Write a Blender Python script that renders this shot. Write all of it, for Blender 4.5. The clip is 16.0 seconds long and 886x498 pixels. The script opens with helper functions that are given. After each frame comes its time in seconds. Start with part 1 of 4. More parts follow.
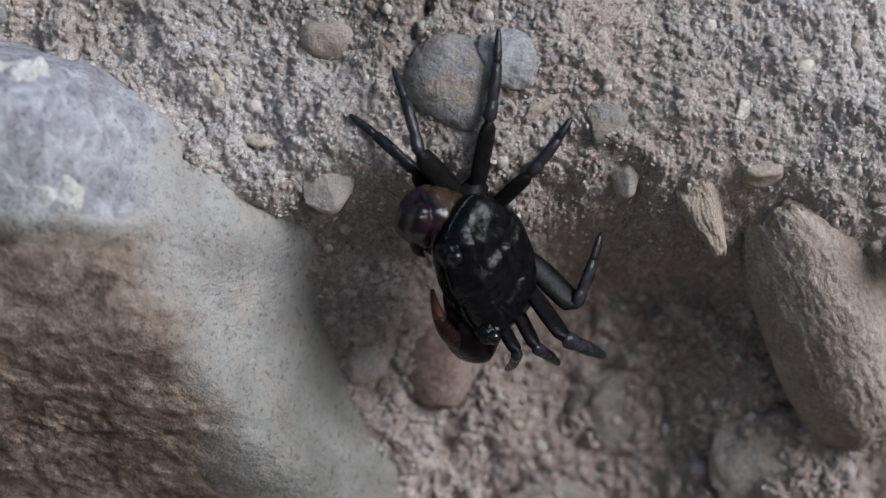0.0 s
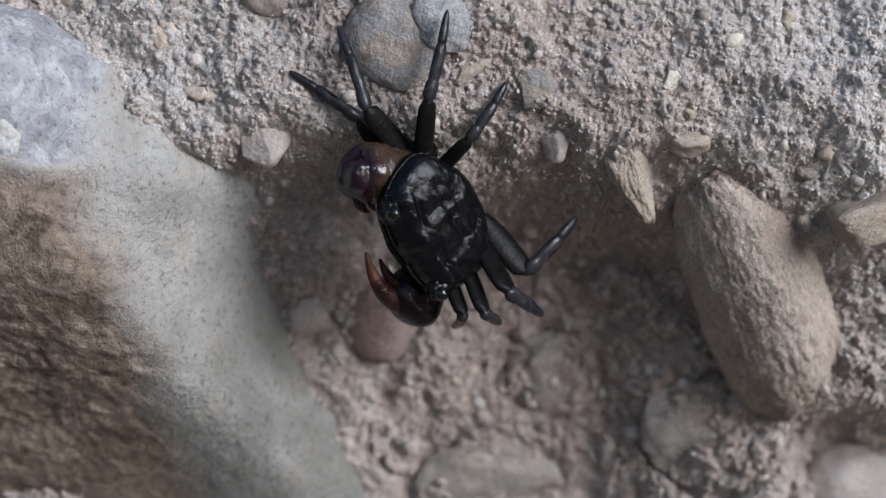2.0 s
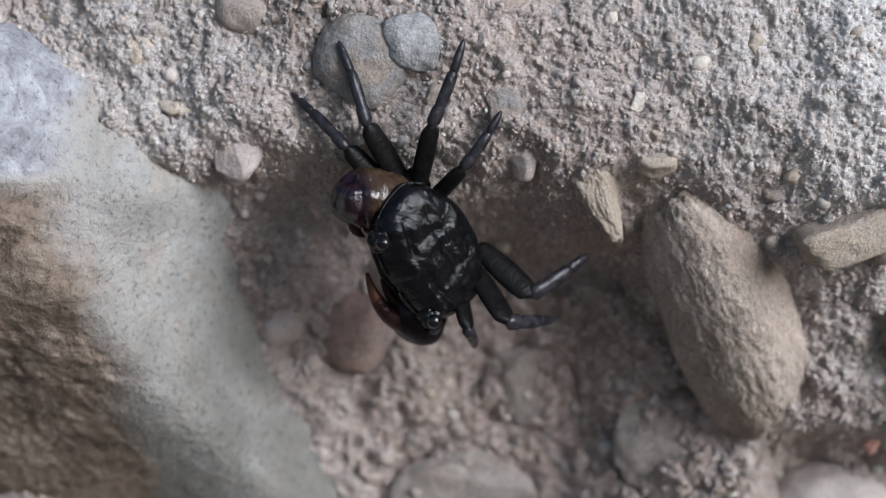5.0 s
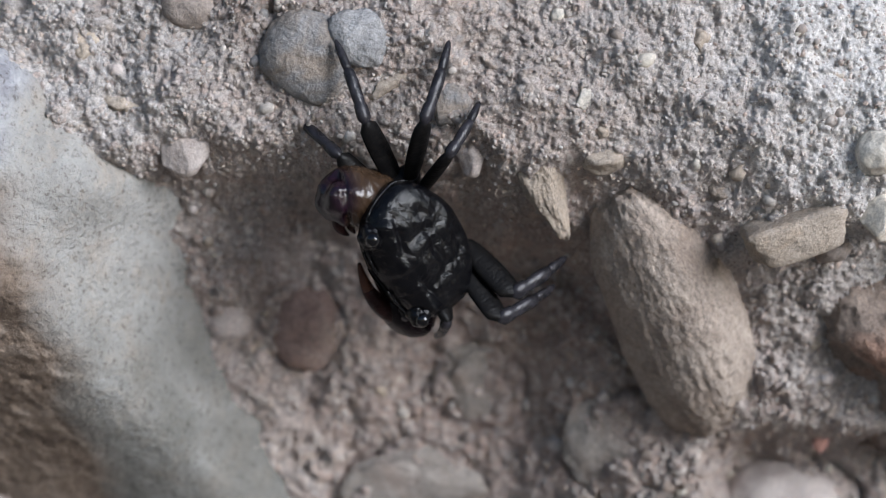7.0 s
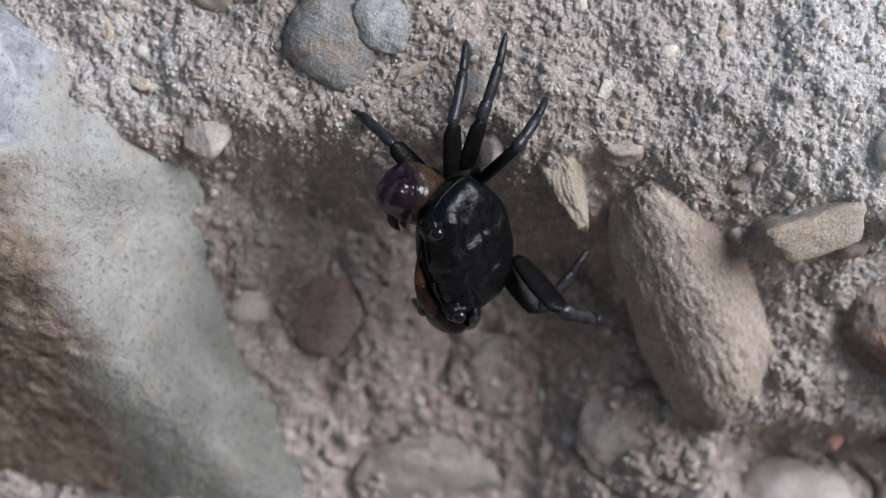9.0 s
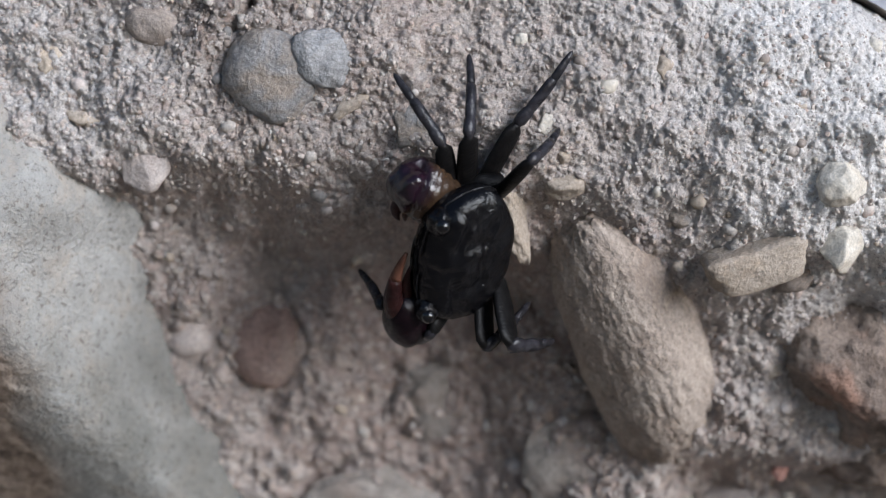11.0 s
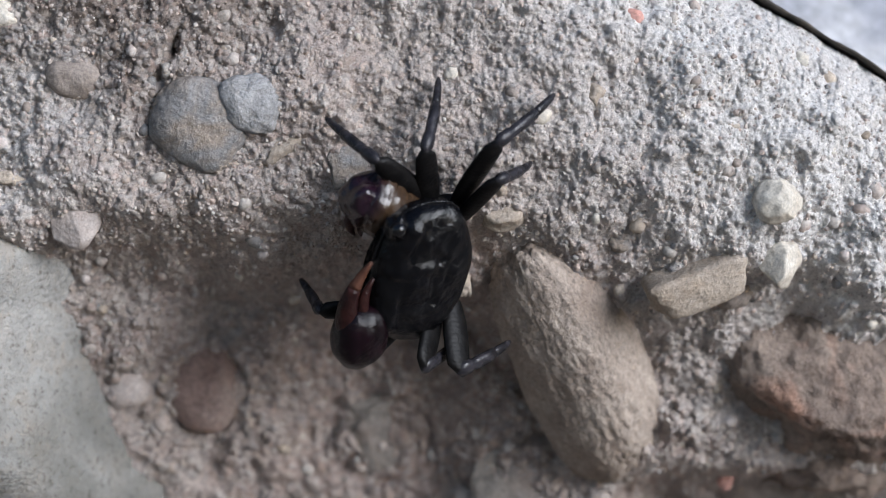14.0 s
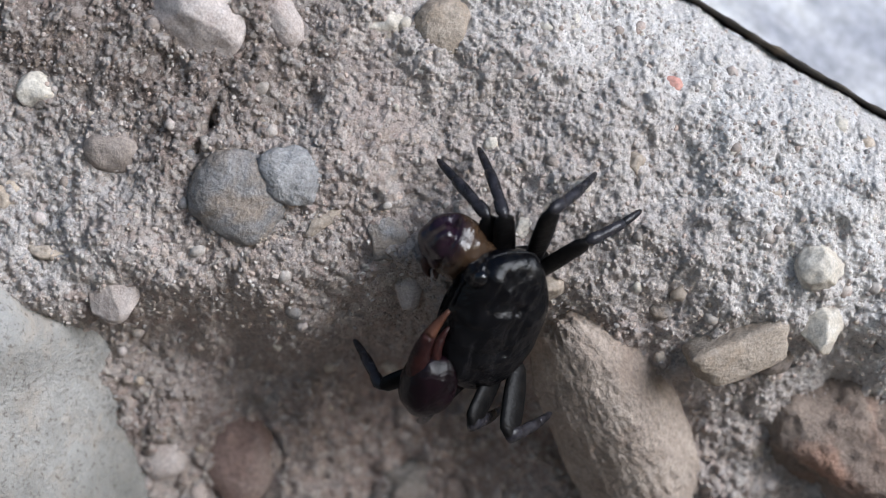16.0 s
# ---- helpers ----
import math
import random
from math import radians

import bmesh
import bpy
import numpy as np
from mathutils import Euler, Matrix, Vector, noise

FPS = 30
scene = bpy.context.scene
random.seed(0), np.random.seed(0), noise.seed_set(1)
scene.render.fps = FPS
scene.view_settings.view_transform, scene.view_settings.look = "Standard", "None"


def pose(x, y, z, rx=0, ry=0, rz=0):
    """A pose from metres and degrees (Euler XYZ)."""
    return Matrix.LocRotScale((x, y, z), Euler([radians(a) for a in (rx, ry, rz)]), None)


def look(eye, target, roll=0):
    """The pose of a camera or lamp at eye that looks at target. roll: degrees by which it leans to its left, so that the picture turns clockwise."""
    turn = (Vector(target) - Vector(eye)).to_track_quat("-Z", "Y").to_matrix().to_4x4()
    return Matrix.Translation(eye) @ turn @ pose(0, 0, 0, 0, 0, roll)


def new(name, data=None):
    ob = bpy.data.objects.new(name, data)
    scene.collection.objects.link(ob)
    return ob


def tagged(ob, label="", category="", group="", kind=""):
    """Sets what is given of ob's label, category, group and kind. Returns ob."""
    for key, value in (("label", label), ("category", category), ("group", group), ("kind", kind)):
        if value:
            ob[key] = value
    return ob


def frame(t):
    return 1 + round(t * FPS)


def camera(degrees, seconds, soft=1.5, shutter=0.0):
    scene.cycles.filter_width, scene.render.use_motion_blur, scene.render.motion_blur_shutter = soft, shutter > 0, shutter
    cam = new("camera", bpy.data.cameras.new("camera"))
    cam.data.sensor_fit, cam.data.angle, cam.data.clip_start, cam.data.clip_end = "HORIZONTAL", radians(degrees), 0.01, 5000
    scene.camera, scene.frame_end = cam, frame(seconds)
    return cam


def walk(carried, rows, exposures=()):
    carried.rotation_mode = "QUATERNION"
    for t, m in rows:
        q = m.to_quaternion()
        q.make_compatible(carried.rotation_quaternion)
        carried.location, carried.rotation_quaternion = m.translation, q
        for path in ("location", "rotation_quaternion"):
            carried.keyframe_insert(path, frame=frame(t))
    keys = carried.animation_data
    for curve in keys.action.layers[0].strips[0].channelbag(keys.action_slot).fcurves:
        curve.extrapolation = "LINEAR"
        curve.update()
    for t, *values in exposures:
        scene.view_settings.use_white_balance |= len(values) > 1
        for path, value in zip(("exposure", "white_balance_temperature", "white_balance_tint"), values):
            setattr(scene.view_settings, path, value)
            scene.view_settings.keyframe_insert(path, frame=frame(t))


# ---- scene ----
cam = camera(27, 16.0, 1.0)
cam.data.dof.use_dof = True
cam.data.dof.focus_distance = 0.319
cam.data.dof.aperture_fstop = 9
PATH = [
    (0.0, look((0.00000, -0.32656, 0.00000), (-0.00000, 0.00344, 0.00000), -0.000)),
    (0.5, look((0.01096, -0.32922, 0.00130), (-0.00051, 0.00057, 0.00258), 1.281)),
    (1.0, look((0.01815, -0.33575, -0.00337), (0.00241, -0.00618, -0.00924), 1.896)),
    (1.5, look((0.02304, -0.33562, -0.00241), (0.00523, -0.00616, -0.00858), 2.219)),
    (2.0, look((0.02736, -0.33366, -0.00029), (0.01220, -0.00409, -0.00720), 2.279)),
    (2.5, look((0.02898, -0.33391, 0.00166), (0.01241, -0.00439, -0.00515), 2.373)),
    (3.0, look((0.03240, -0.33650, 0.00366), (0.01864, -0.00690, -0.00495), 2.670)),
    (3.5, look((0.03337, -0.33749, 0.00219), (0.01705, -0.00802, -0.00680), 2.709)),
    (3.7, look((0.03521, -0.33659, 0.00303), (0.01662, -0.00723, -0.00587), 2.742)),
    (5.8, look((0.04507, -0.33605, 0.00541), (0.02076, -0.00708, -0.00394), 3.150)),
    (6.0, look((0.04633, -0.33584, 0.00450), (0.02285, -0.00679, -0.00384), 3.145)),
    (6.5, look((0.04751, -0.33739, 0.00349), (0.02508, -0.00829, -0.00623), 3.092)),
    (7.0, look((0.04910, -0.33562, 0.00425), (0.02733, -0.00644, -0.00410), 3.333)),
    (7.5, look((0.04932, -0.33567, 0.00490), (0.02603, -0.00659, -0.00327), 3.731)),
    (8.0, look((0.04916, -0.33741, 0.00149), (0.02570, -0.00834, -0.00649), 3.851)),
    (8.5, look((0.04905, -0.33719, 0.00220), (0.02286, -0.00833, -0.00577), 4.392)),
    (9.0, look((0.05010, -0.33693, 0.00088), (0.02430, -0.00802, -0.00658), 4.584)),
    (9.5, look((0.05278, -0.33826, 0.00013), (0.03042, -0.00908, -0.00662), 4.723)),
    (10.0, look((0.05604, -0.33492, 0.00353), (0.03283, -0.00580, -0.00271), 4.782)),
    (10.2, look((0.05592, -0.33440, 0.00480), (0.03336, -0.00522, -0.00093), 4.638)),
    (12.3, look((0.05605, -0.33409, 0.01107), (0.03572, -0.00499, -0.00234), 4.498)),
    (12.5, look((0.05107, -0.33253, 0.01026), (0.03292, -0.00328, -0.00256), 4.316)),
    (13.0, look((0.04837, -0.32912, 0.01484), (0.03835, 0.00057, 0.00470), 2.809)),
    (13.5, look((0.04511, -0.32793, 0.01815), (0.03874, 0.00189, 0.00947), 2.479)),
    (14.0, look((0.04362, -0.33161, 0.02063), (0.04457, -0.00188, 0.00725), 1.191)),
    (14.5, look((0.04162, -0.33135, 0.02453), (0.04563, -0.00164, 0.01128), 1.049)),
    (15.0, look((0.04087, -0.32956, 0.02491), (0.04403, 0.00022, 0.01314), 0.806)),
    (15.5, look((0.03857, -0.32888, 0.02755), (0.04047, 0.00100, 0.01865), 0.696)),
    (16.0, look((0.03412, -0.32980, 0.02887), (0.03742, 0.00005, 0.01937), 0.582)),
]
walk(cam, PATH, [(0.0, -0.36, 5730, 9), (1.1, -0.34, 5730, 9), (2.5, -0.08, 5730, 9), (3.5, -0.06, 5730, 9), (10.0, -0.08, 5730, 9), (16.0, -0.07, 5740, 9)])

# ---- light: open shade under a bright sky, brightest from the upper right ----
SUN_DIR = Vector((0.72, -0.60, 0.36)).normalized()
world = bpy.data.worlds.new("sky")
scene.world = world
world.use_nodes = True
wn = world.node_tree
sky = wn.nodes.new("ShaderNodeTexSky")
sky.sky_type = "NISHITA"
sky.sun_disc = False
sky.sun_elevation = math.asin(SUN_DIR.z)
sky.sun_rotation = math.atan2(SUN_DIR.x, SUN_DIR.y)
wn.links.new(sky.outputs[0], wn.nodes["Background"].inputs[0])
wn.nodes["Background"].inputs[1].default_value = 0.12
sun = new("sun", bpy.data.lights.new("sun", "SUN"))
sun.data.energy = 4.7
sun.data.angle = radians(32)
sun.data.color = (1.0, 0.965, 0.945)
sun.matrix_world = look(SUN_DIR * 2, (0, 0, 0))

MM = 0.001
rng = np.random.default_rng(7)


# ---- materials ----
def shader(name):
    m = bpy.data.materials.new(name)
    m.use_nodes = True
    nt = m.node_tree
    return m, nt, nt.nodes["Principled BSDF"]


def put(nt, kind, **values):
    n = nt.nodes.new(kind)
    for key, v in values.items():
        n.inputs[key.replace("_", " ")].default_value = v
    return n


def ramp(nt, fac, stops):
    n = nt.nodes.new("ShaderNodeValToRGB")
    e = n.color_ramp.elements
    while len(e) < len(stops):
        e.new(0.5)
    for el, (p, c) in zip(e, stops):
        el.position, el.color = p, (*c, 1)
    nt.links.new(fac, n.inputs[0])
    return n.outputs[0]


def mixed(nt, fac, a, b, mode="MIX"):
    n = nt.nodes.new("ShaderNodeMix")
    n.data_type, n.blend_type = "RGBA", mode
    for sock, v in ((n.inputs[0], fac), (n.inputs[6], a), (n.inputs[7], b)):
        if isinstance(v, (int, float)):
            sock.default_value = v
        elif isinstance(v, tuple):
            sock.default_value = (*v, 1)
        else:
            nt.links.new(v, sock)
    return n.outputs[2]


def coords(nt, seed=0.0, random_each=False):
    tc = nt.nodes.new("ShaderNodeTexCoord")
    add = nt.nodes.new("ShaderNodeVectorMath")
    add.operation = "ADD"
    add.inputs[1].default_value = (seed, seed * 0.7, seed * 1.3)
    nt.links.new(tc.outputs["Object"], add.inputs[0])
    if random_each:
        oi = nt.nodes.new("ShaderNodeObjectInfo")
        add2 = nt.nodes.new("ShaderNodeVectorMath")
        add2.operation = "ADD"
        nt.links.new(add.outputs[0], add2.inputs[0])
        nt.links.new(oi.outputs["Random"], add2.inputs[1])
        return add2.outputs[0]
    return add.outputs[0]


def noise_tex(nt, vec, scale, detail=4, rough=0.55, distort=0.0):
    n = put(nt, "ShaderNodeTexNoise", Scale=scale, Detail=detail, Roughness=rough, Distortion=distort)
    nt.links.new(vec, n.inputs["Vector"])
    return n.outputs[0]


def relief(nt, bsdf, height, strength, distance, below=None):
    n = put(nt, "ShaderNodeBump", Strength=strength, Distance=distance)
    nt.links.new(height, n.inputs["Height"])
    if below is not None:
        nt.links.new(below, n.inputs["Normal"])
    nt.links.new(n.outputs[0], bsdf.inputs["Normal"])
    return n.outputs[0]


def stone_material(name, dark, light, tint, tint_at=(0.5, 0.75), size=1.0, pits=0.3, rough=0.75, speck=None, each=False):
    m, nt, b = shader(name)
    v = coords(nt, len(name) * 0.37, each)
    big = noise_tex(nt, v, 90 / size, 5, 0.6, 0.4)
    fine = noise_tex(nt, v, 900 / size, 6, 0.65)
    col = ramp(nt, big, [(0.3, dark), (0.7, light)])
    stain = ramp(nt, noise_tex(nt, v, 45 / size, 4, 0.6, 1.0), [(tint_at[0], (0, 0, 0)), (tint_at[1], (1, 1, 1))])
    col = mixed(nt, stain, col, tint)
    grain = ramp(nt, fine, [(0.3, (0.58, 0.58, 0.58)), (0.7, (1.25, 1.25, 1.25))])
    col = mixed(nt, 0.8, col, grain, "MULTIPLY")
    if speck:
        s = ramp(nt, noise_tex(nt, v, 2100 / size, 3, 0.7), [(0.62, (0, 0, 0)), (0.7, (1, 1, 1))])
        col = mixed(nt, s, col, speck)
    nt.links.new(col, b.inputs["Base Color"])
    b.inputs["Roughness"].default_value = rough
    b.inputs["Specular IOR Level"].default_value = 0.18
    n1 = relief(nt, b, noise_tex(nt, v, 260 / size, 5, 0.6), pits, 0.0016 * size)
    relief(nt, b, fine, min(1, pits * 1.2), 0.0006 * size, n1)
    return m


def mortar_material():
    m, nt, b = shader("lime_mortar")
    v = coords(nt, 0.3)
    at = nt.nodes.new("ShaderNodeAttribute")
    at.attribute_name = "grain_tint"
    patch = noise_tex(nt, v, 28, 4, 0.6, 0.6)
    base = ramp(nt, patch, [(0.28, (0.49, 0.415, 0.37)), (0.5, (0.58, 0.508, 0.463)), (0.72, (0.66, 0.60, 0.56))])
    warm = ramp(nt, noise_tex(nt, v, 60, 4, 0.6, 0.5), [(0.47, (0, 0, 0)), (0.75, (0.6, 0.6, 0.6))])
    base = mixed(nt, warm, base, (0.44, 0.33, 0.295))
    # a browner patch of mortar high on the wall, darkened to paint in relief shading
    from_brown = nt.nodes.new("ShaderNodeVectorMath")
    from_brown.operation = "DISTANCE"
    from_brown.inputs[1].default_value = (0.275, 0.198, 0.456)
    nt.links.new(v, from_brown.inputs[0])
    wavy = nt.nodes.new("ShaderNodeMath")
    wavy.operation = "MULTIPLY_ADD"
    wavy.inputs[1].default_value = 0.03
    nt.links.new(noise_tex(nt, v, 45, 4, 0.6, 0.5), wavy.inputs[0])
    nt.links.new(from_brown.outputs["Value"], wavy.inputs[2])
    brown_shade = nt.nodes.new("ShaderNodeMapRange")
    brown_shade.inputs["From Min"].default_value, brown_shade.inputs["From Max"].default_value = 0.066, 0.046
    brown_shade.inputs["To Max"].default_value = 0.9
    nt.links.new(wavy.outputs[0], brown_shade.inputs["Value"])
    base = mixed(nt, brown_shade.outputs[0], base, (0.24, 0.198, 0.172))
    # lime bloom plus painted light: whiter towards the broken upper corner, with a ragged border
    slope = nt.nodes.new("ShaderNodeVectorMath")
    slope.operation = "DOT_PRODUCT"
    slope.inputs[1].default_value = (9.5, 0.0, 9.0)
    nt.links.new(v, slope.inputs[0])
    ragged = nt.nodes.new("ShaderNodeMath")
    ragged.operation = "MULTIPLY_ADD"
    ragged.inputs[1].default_value = 0.55
    nt.links.new(noise_tex(nt, v, 35, 5, 0.65, 0.8), ragged.inputs[0])
    nt.links.new(slope.outputs["Value"], ragged.inputs[2])
    part_way = nt.nodes.new("ShaderNodeMapRange")
    part_way.inputs["From Min"].default_value, part_way.inputs["From Max"].default_value = 7.22, 7.85
    nt.links.new(ragged.outputs[0], part_way.inputs["Value"])
    bloom = part_way.outputs[0]
    base = mixed(nt, bloom, base, (0.88, 0.855, 0.83))
    # a second, fainter pale patch above the boulder
    spot = nt.nodes.new("ShaderNodeVectorMath")
    spot.operation = "DISTANCE"
    spot.inputs[1].default_value = (0.262, 0.198, 0.414)
    nt.links.new(v, spot.inputs[0])
    frayed = nt.nodes.new("ShaderNodeMath")
    frayed.operation = "MULTIPLY_ADD"
    frayed.inputs[1].default_value = 0.03
    nt.links.new(noise_tex(nt, v, 60, 5, 0.65, 0.5), frayed.inputs[0])
    nt.links.new(spot.outputs["Value"], frayed.inputs[2])
    faint = nt.nodes.new("ShaderNodeMapRange")
    faint.inputs["From Min"].default_value, faint.inputs["From Max"].default_value = 0.046, 0.024
    faint.inputs["To Max"].default_value = 0.75
    nt.links.new(frayed.outputs[0], faint.inputs["Value"])
    base = mixed(nt, faint.outputs[0], base, (0.80, 0.775, 0.755))
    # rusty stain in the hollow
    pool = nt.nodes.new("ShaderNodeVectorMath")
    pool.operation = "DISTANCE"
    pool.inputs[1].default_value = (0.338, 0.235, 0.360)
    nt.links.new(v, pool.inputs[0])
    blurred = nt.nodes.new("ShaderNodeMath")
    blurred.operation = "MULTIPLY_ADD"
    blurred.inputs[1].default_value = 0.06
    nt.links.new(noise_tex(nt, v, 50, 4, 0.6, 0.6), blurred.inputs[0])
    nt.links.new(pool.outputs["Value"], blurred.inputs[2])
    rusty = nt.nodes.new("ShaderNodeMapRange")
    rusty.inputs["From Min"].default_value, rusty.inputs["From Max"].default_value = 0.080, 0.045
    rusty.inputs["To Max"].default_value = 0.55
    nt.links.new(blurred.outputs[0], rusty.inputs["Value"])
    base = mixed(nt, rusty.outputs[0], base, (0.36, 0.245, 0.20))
    sand = ramp(nt, noise_tex(nt, v, 2000, 4, 0.7), [(0.30, (0.34, 0.315, 0.30)), (0.44, (0.94, 0.925, 0.915)), (0.70, (1.34, 1.33, 1.32))])
    base = mixed(nt, 1.0, base, sand, "MULTIPLY")
    veil = nt.nodes.new("ShaderNodeMapRange")
    veil.inputs["To Min"].default_value, veil.inputs["To Max"].default_value = 1.0, 0.3
    nt.links.new(bloom, veil.inputs["Value"])
    shown = nt.nodes.new("ShaderNodeMath")
    shown.operation = "MULTIPLY"
    nt.links.new(veil.outputs[0], shown.inputs[0])
    nt.links.new(at.outputs["Alpha"], shown.inputs[1])
    col = mixed(nt, shown.outputs[0], base, at.outputs["Color"])
    dust = ramp(nt, noise_tex(nt, v, 700, 3, 0.6), [(0.35, (0.8, 0.79, 0.78)), (0.7, (1.06, 1.06, 1.06))])
    col = mixed(nt, 0.9, col, dust, "MULTIPLY")
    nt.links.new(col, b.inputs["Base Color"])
    b.inputs["Roughness"].default_value = 0.92
    b.inputs["Specular IOR Level"].default_value = 0.08
    n1 = relief(nt, b, noise_tex(nt, v, 620, 6, 0.7), 0.85, 0.0011)
    relief(nt, b, noise_tex(nt, v, 2300, 4, 0.75), 0.95, 0.0007, n1)
    return m


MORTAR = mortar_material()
COBBLE = stone_material("brown_sandstone", (0.28, 0.225, 0.185), (0.45, 0.38, 0.32), (0.27, 0.21, 0.168), (0.5, 0.8), 0.8, 1.0, 0.8)
GREY = stone_material("grey_limestone", (0.172, 0.165, 0.161), (0.322, 0.31, 0.303), (0.27, 0.225, 0.185), (0.44, 0.62), 0.5, 1.0, 0.8, (0.50, 0.48, 0.46))
PALE_GREY = stone_material("pale_grey_limestone", (0.24, 0.235, 0.232), (0.40, 0.39, 0.385), (0.36, 0.315, 0.275), (0.5, 0.75), 0.5, 0.9, 0.75)
RED = stone_material("dull_red_stone", (0.19, 0.128, 0.108), (0.33, 0.235, 0.20), (0.33, 0.275, 0.245), (0.5, 0.8), 0.8, 0.45, 0.8)
BROWN = stone_material("reddish_brown_rock", (0.16, 0.12, 0.098), (0.33, 0.265, 0.22), (0.36, 0.215, 0.155), (0.5, 0.68), 0.9, 1.0, 0.85)
PALE = stone_material("cream_quartz", (0.50, 0.44, 0.36), (0.66, 0.62, 0.55), (0.58, 0.45, 0.32), (0.6, 0.85), 0.4, 0.4, 0.55)
PINK = stone_material("pink_quartz", (0.42, 0.36, 0.325), (0.55, 0.49, 0.455), (0.43, 0.345, 0.305), (0.5, 0.8), 0.4, 0.45, 0.65)
ROSE = stone_material("rose_pebble", (0.50, 0.25, 0.20), (0.58, 0.34, 0.29), (0.5, 0.36, 0.32), (0.5, 0.8), 0.3, 0.3, 0.6)
OCHRE = stone_material("ochre_stone", (0.46, 0.38, 0.30), (0.57, 0.50, 0.42), (0.40, 0.31, 0.23), (0.5, 0.8), 0.4, 0.7, 0.8)
TAUPE = stone_material("taupe_stone", (0.24, 0.20, 0.17), (0.34, 0.29, 0.255), (0.28, 0.22, 0.18), (0.5, 0.8), 0.5, 0.5, 0.75)
CREAM = stone_material("cream_limestone", (0.33, 0.275, 0.22), (0.43, 0.365, 0.30), (0.34, 0.265, 0.195), (0.48, 0.75), 0.5, 0.7, 0.8, (0.22, 0.18, 0.14))
CHALKY = stone_material("chalky_quartz", (0.46, 0.45, 0.43), (0.62, 0.61, 0.595), (0.46, 0.39, 0.32), (0.5, 0.8), 0.8, 0.9, 0.75)
DUSTY = stone_material("dusty_grey_brown_stone", (0.25, 0.22, 0.195), (0.38, 0.34, 0.305), (0.30, 0.235, 0.20), (0.48, 0.75), 0.8, 0.9, 0.85, None)
PEBBLE = stone_material("mixed_pebble", (0.36, 0.32, 0.28), (0.54, 0.50, 0.46), (0.44, 0.33, 0.28), (0.45, 0.7), 0.3, 0.4, 0.7, None, True)
GROUND = stone_material("dry_ground", (0.17, 0.15, 0.13), (0.24, 0.215, 0.19), (0.2, 0.18, 0.155), (0.5, 0.8), 40.0, 0.4, 0.95)
JOINT = stone_material("grimy_joint", (0.05, 0.045, 0.042), (0.11, 0.095, 0.08), (0.17, 0.13, 0.09), (0.55, 0.85), 0.3, 0.5, 0.9)
SLAB = stone_material("pale_concrete", (0.78, 0.78, 0.79), (0.86, 0.855, 0.85), (0.42, 0.43, 0.48), (0.56, 0.68), 3.0, 0.02, 0.9)


def shell_material(name, deep, sheen, dusty, rough, ribs=0.0, film=0.3, gloss=0.16, crease=0.0007):
    """Wet crab shell: nearly black, a coloured bloom in broad patches, a little dried dust."""
    m, nt, b = shader(name)
    v = coords(nt, len(name) * 0.21)
    col = ramp(nt, noise_tex(nt, v, 330, 4, 0.6, 0.5), [(0.38, deep), (0.68, sheen)])
    dust = ramp(nt, noise_tex(nt, v, 420, 6, 0.75, 0.8), [(0.55, (0, 0, 0)), (0.85, (film, film, film))])
    col = mixed(nt, dust, col, dusty)
    nt.links.new(col, b.inputs["Base Color"])
    rr = nt.nodes.new("ShaderNodeMapRange")
    rr.inputs["To Min"].default_value, rr.inputs["To Max"].default_value = rough, min(0.9, rough + 0.35)
    nt.links.new(dust, rr.inputs["Value"])
    nt.links.new(rr.outputs[0], b.inputs["Roughness"])
    b.inputs["Specular IOR Level"].default_value = gloss
    n1 = relief(nt, b, noise_tex(nt, v, 520, 4, 0.6, 0.8), 0.6, crease)
    if ribs:
        w = put(nt, "ShaderNodeTexWave", Scale=ribs, Distortion=3.0, Detail=2.0)
        w.bands_direction = "Y"
        nt.links.new(v, w.inputs["Vector"])
        relief(nt, b, w.outputs["Fac"], 0.05, 0.0002, n1)
    else:
        relief(nt, b, noise_tex(nt, v, 2600, 3, 0.6), 0.25, 0.0002, n1)
    return m


SHELL = shell_material("black_carapace", (0.0018, 0.0018, 0.0026), (0.0040, 0.0040, 0.0046), (0.040, 0.034, 0.030), 0.2, film=0.34, gloss=0.22, crease=0.00065)
THIGH = shell_material("dusty_black_leg", (0.0034, 0.0032, 0.0034), (0.0078, 0.0072, 0.0070), (0.026, 0.022, 0.019), 0.40, 420.0, gloss=0.10, crease=0.00025)
SHIN = shell_material("glossy_blue_black_leg", (0.011, 0.0102, 0.0118), (0.030, 0.028, 0.033), (0.045, 0.040, 0.038), 0.26, gloss=0.26, crease=0.0003)
CLAW = shell_material("purple_claw", (0.0028, 0.0012, 0.002), (0.008, 0.003, 0.005), (0.016, 0.009, 0.009), 0.2, film=0.14, gloss=0.2, crease=0.0006)


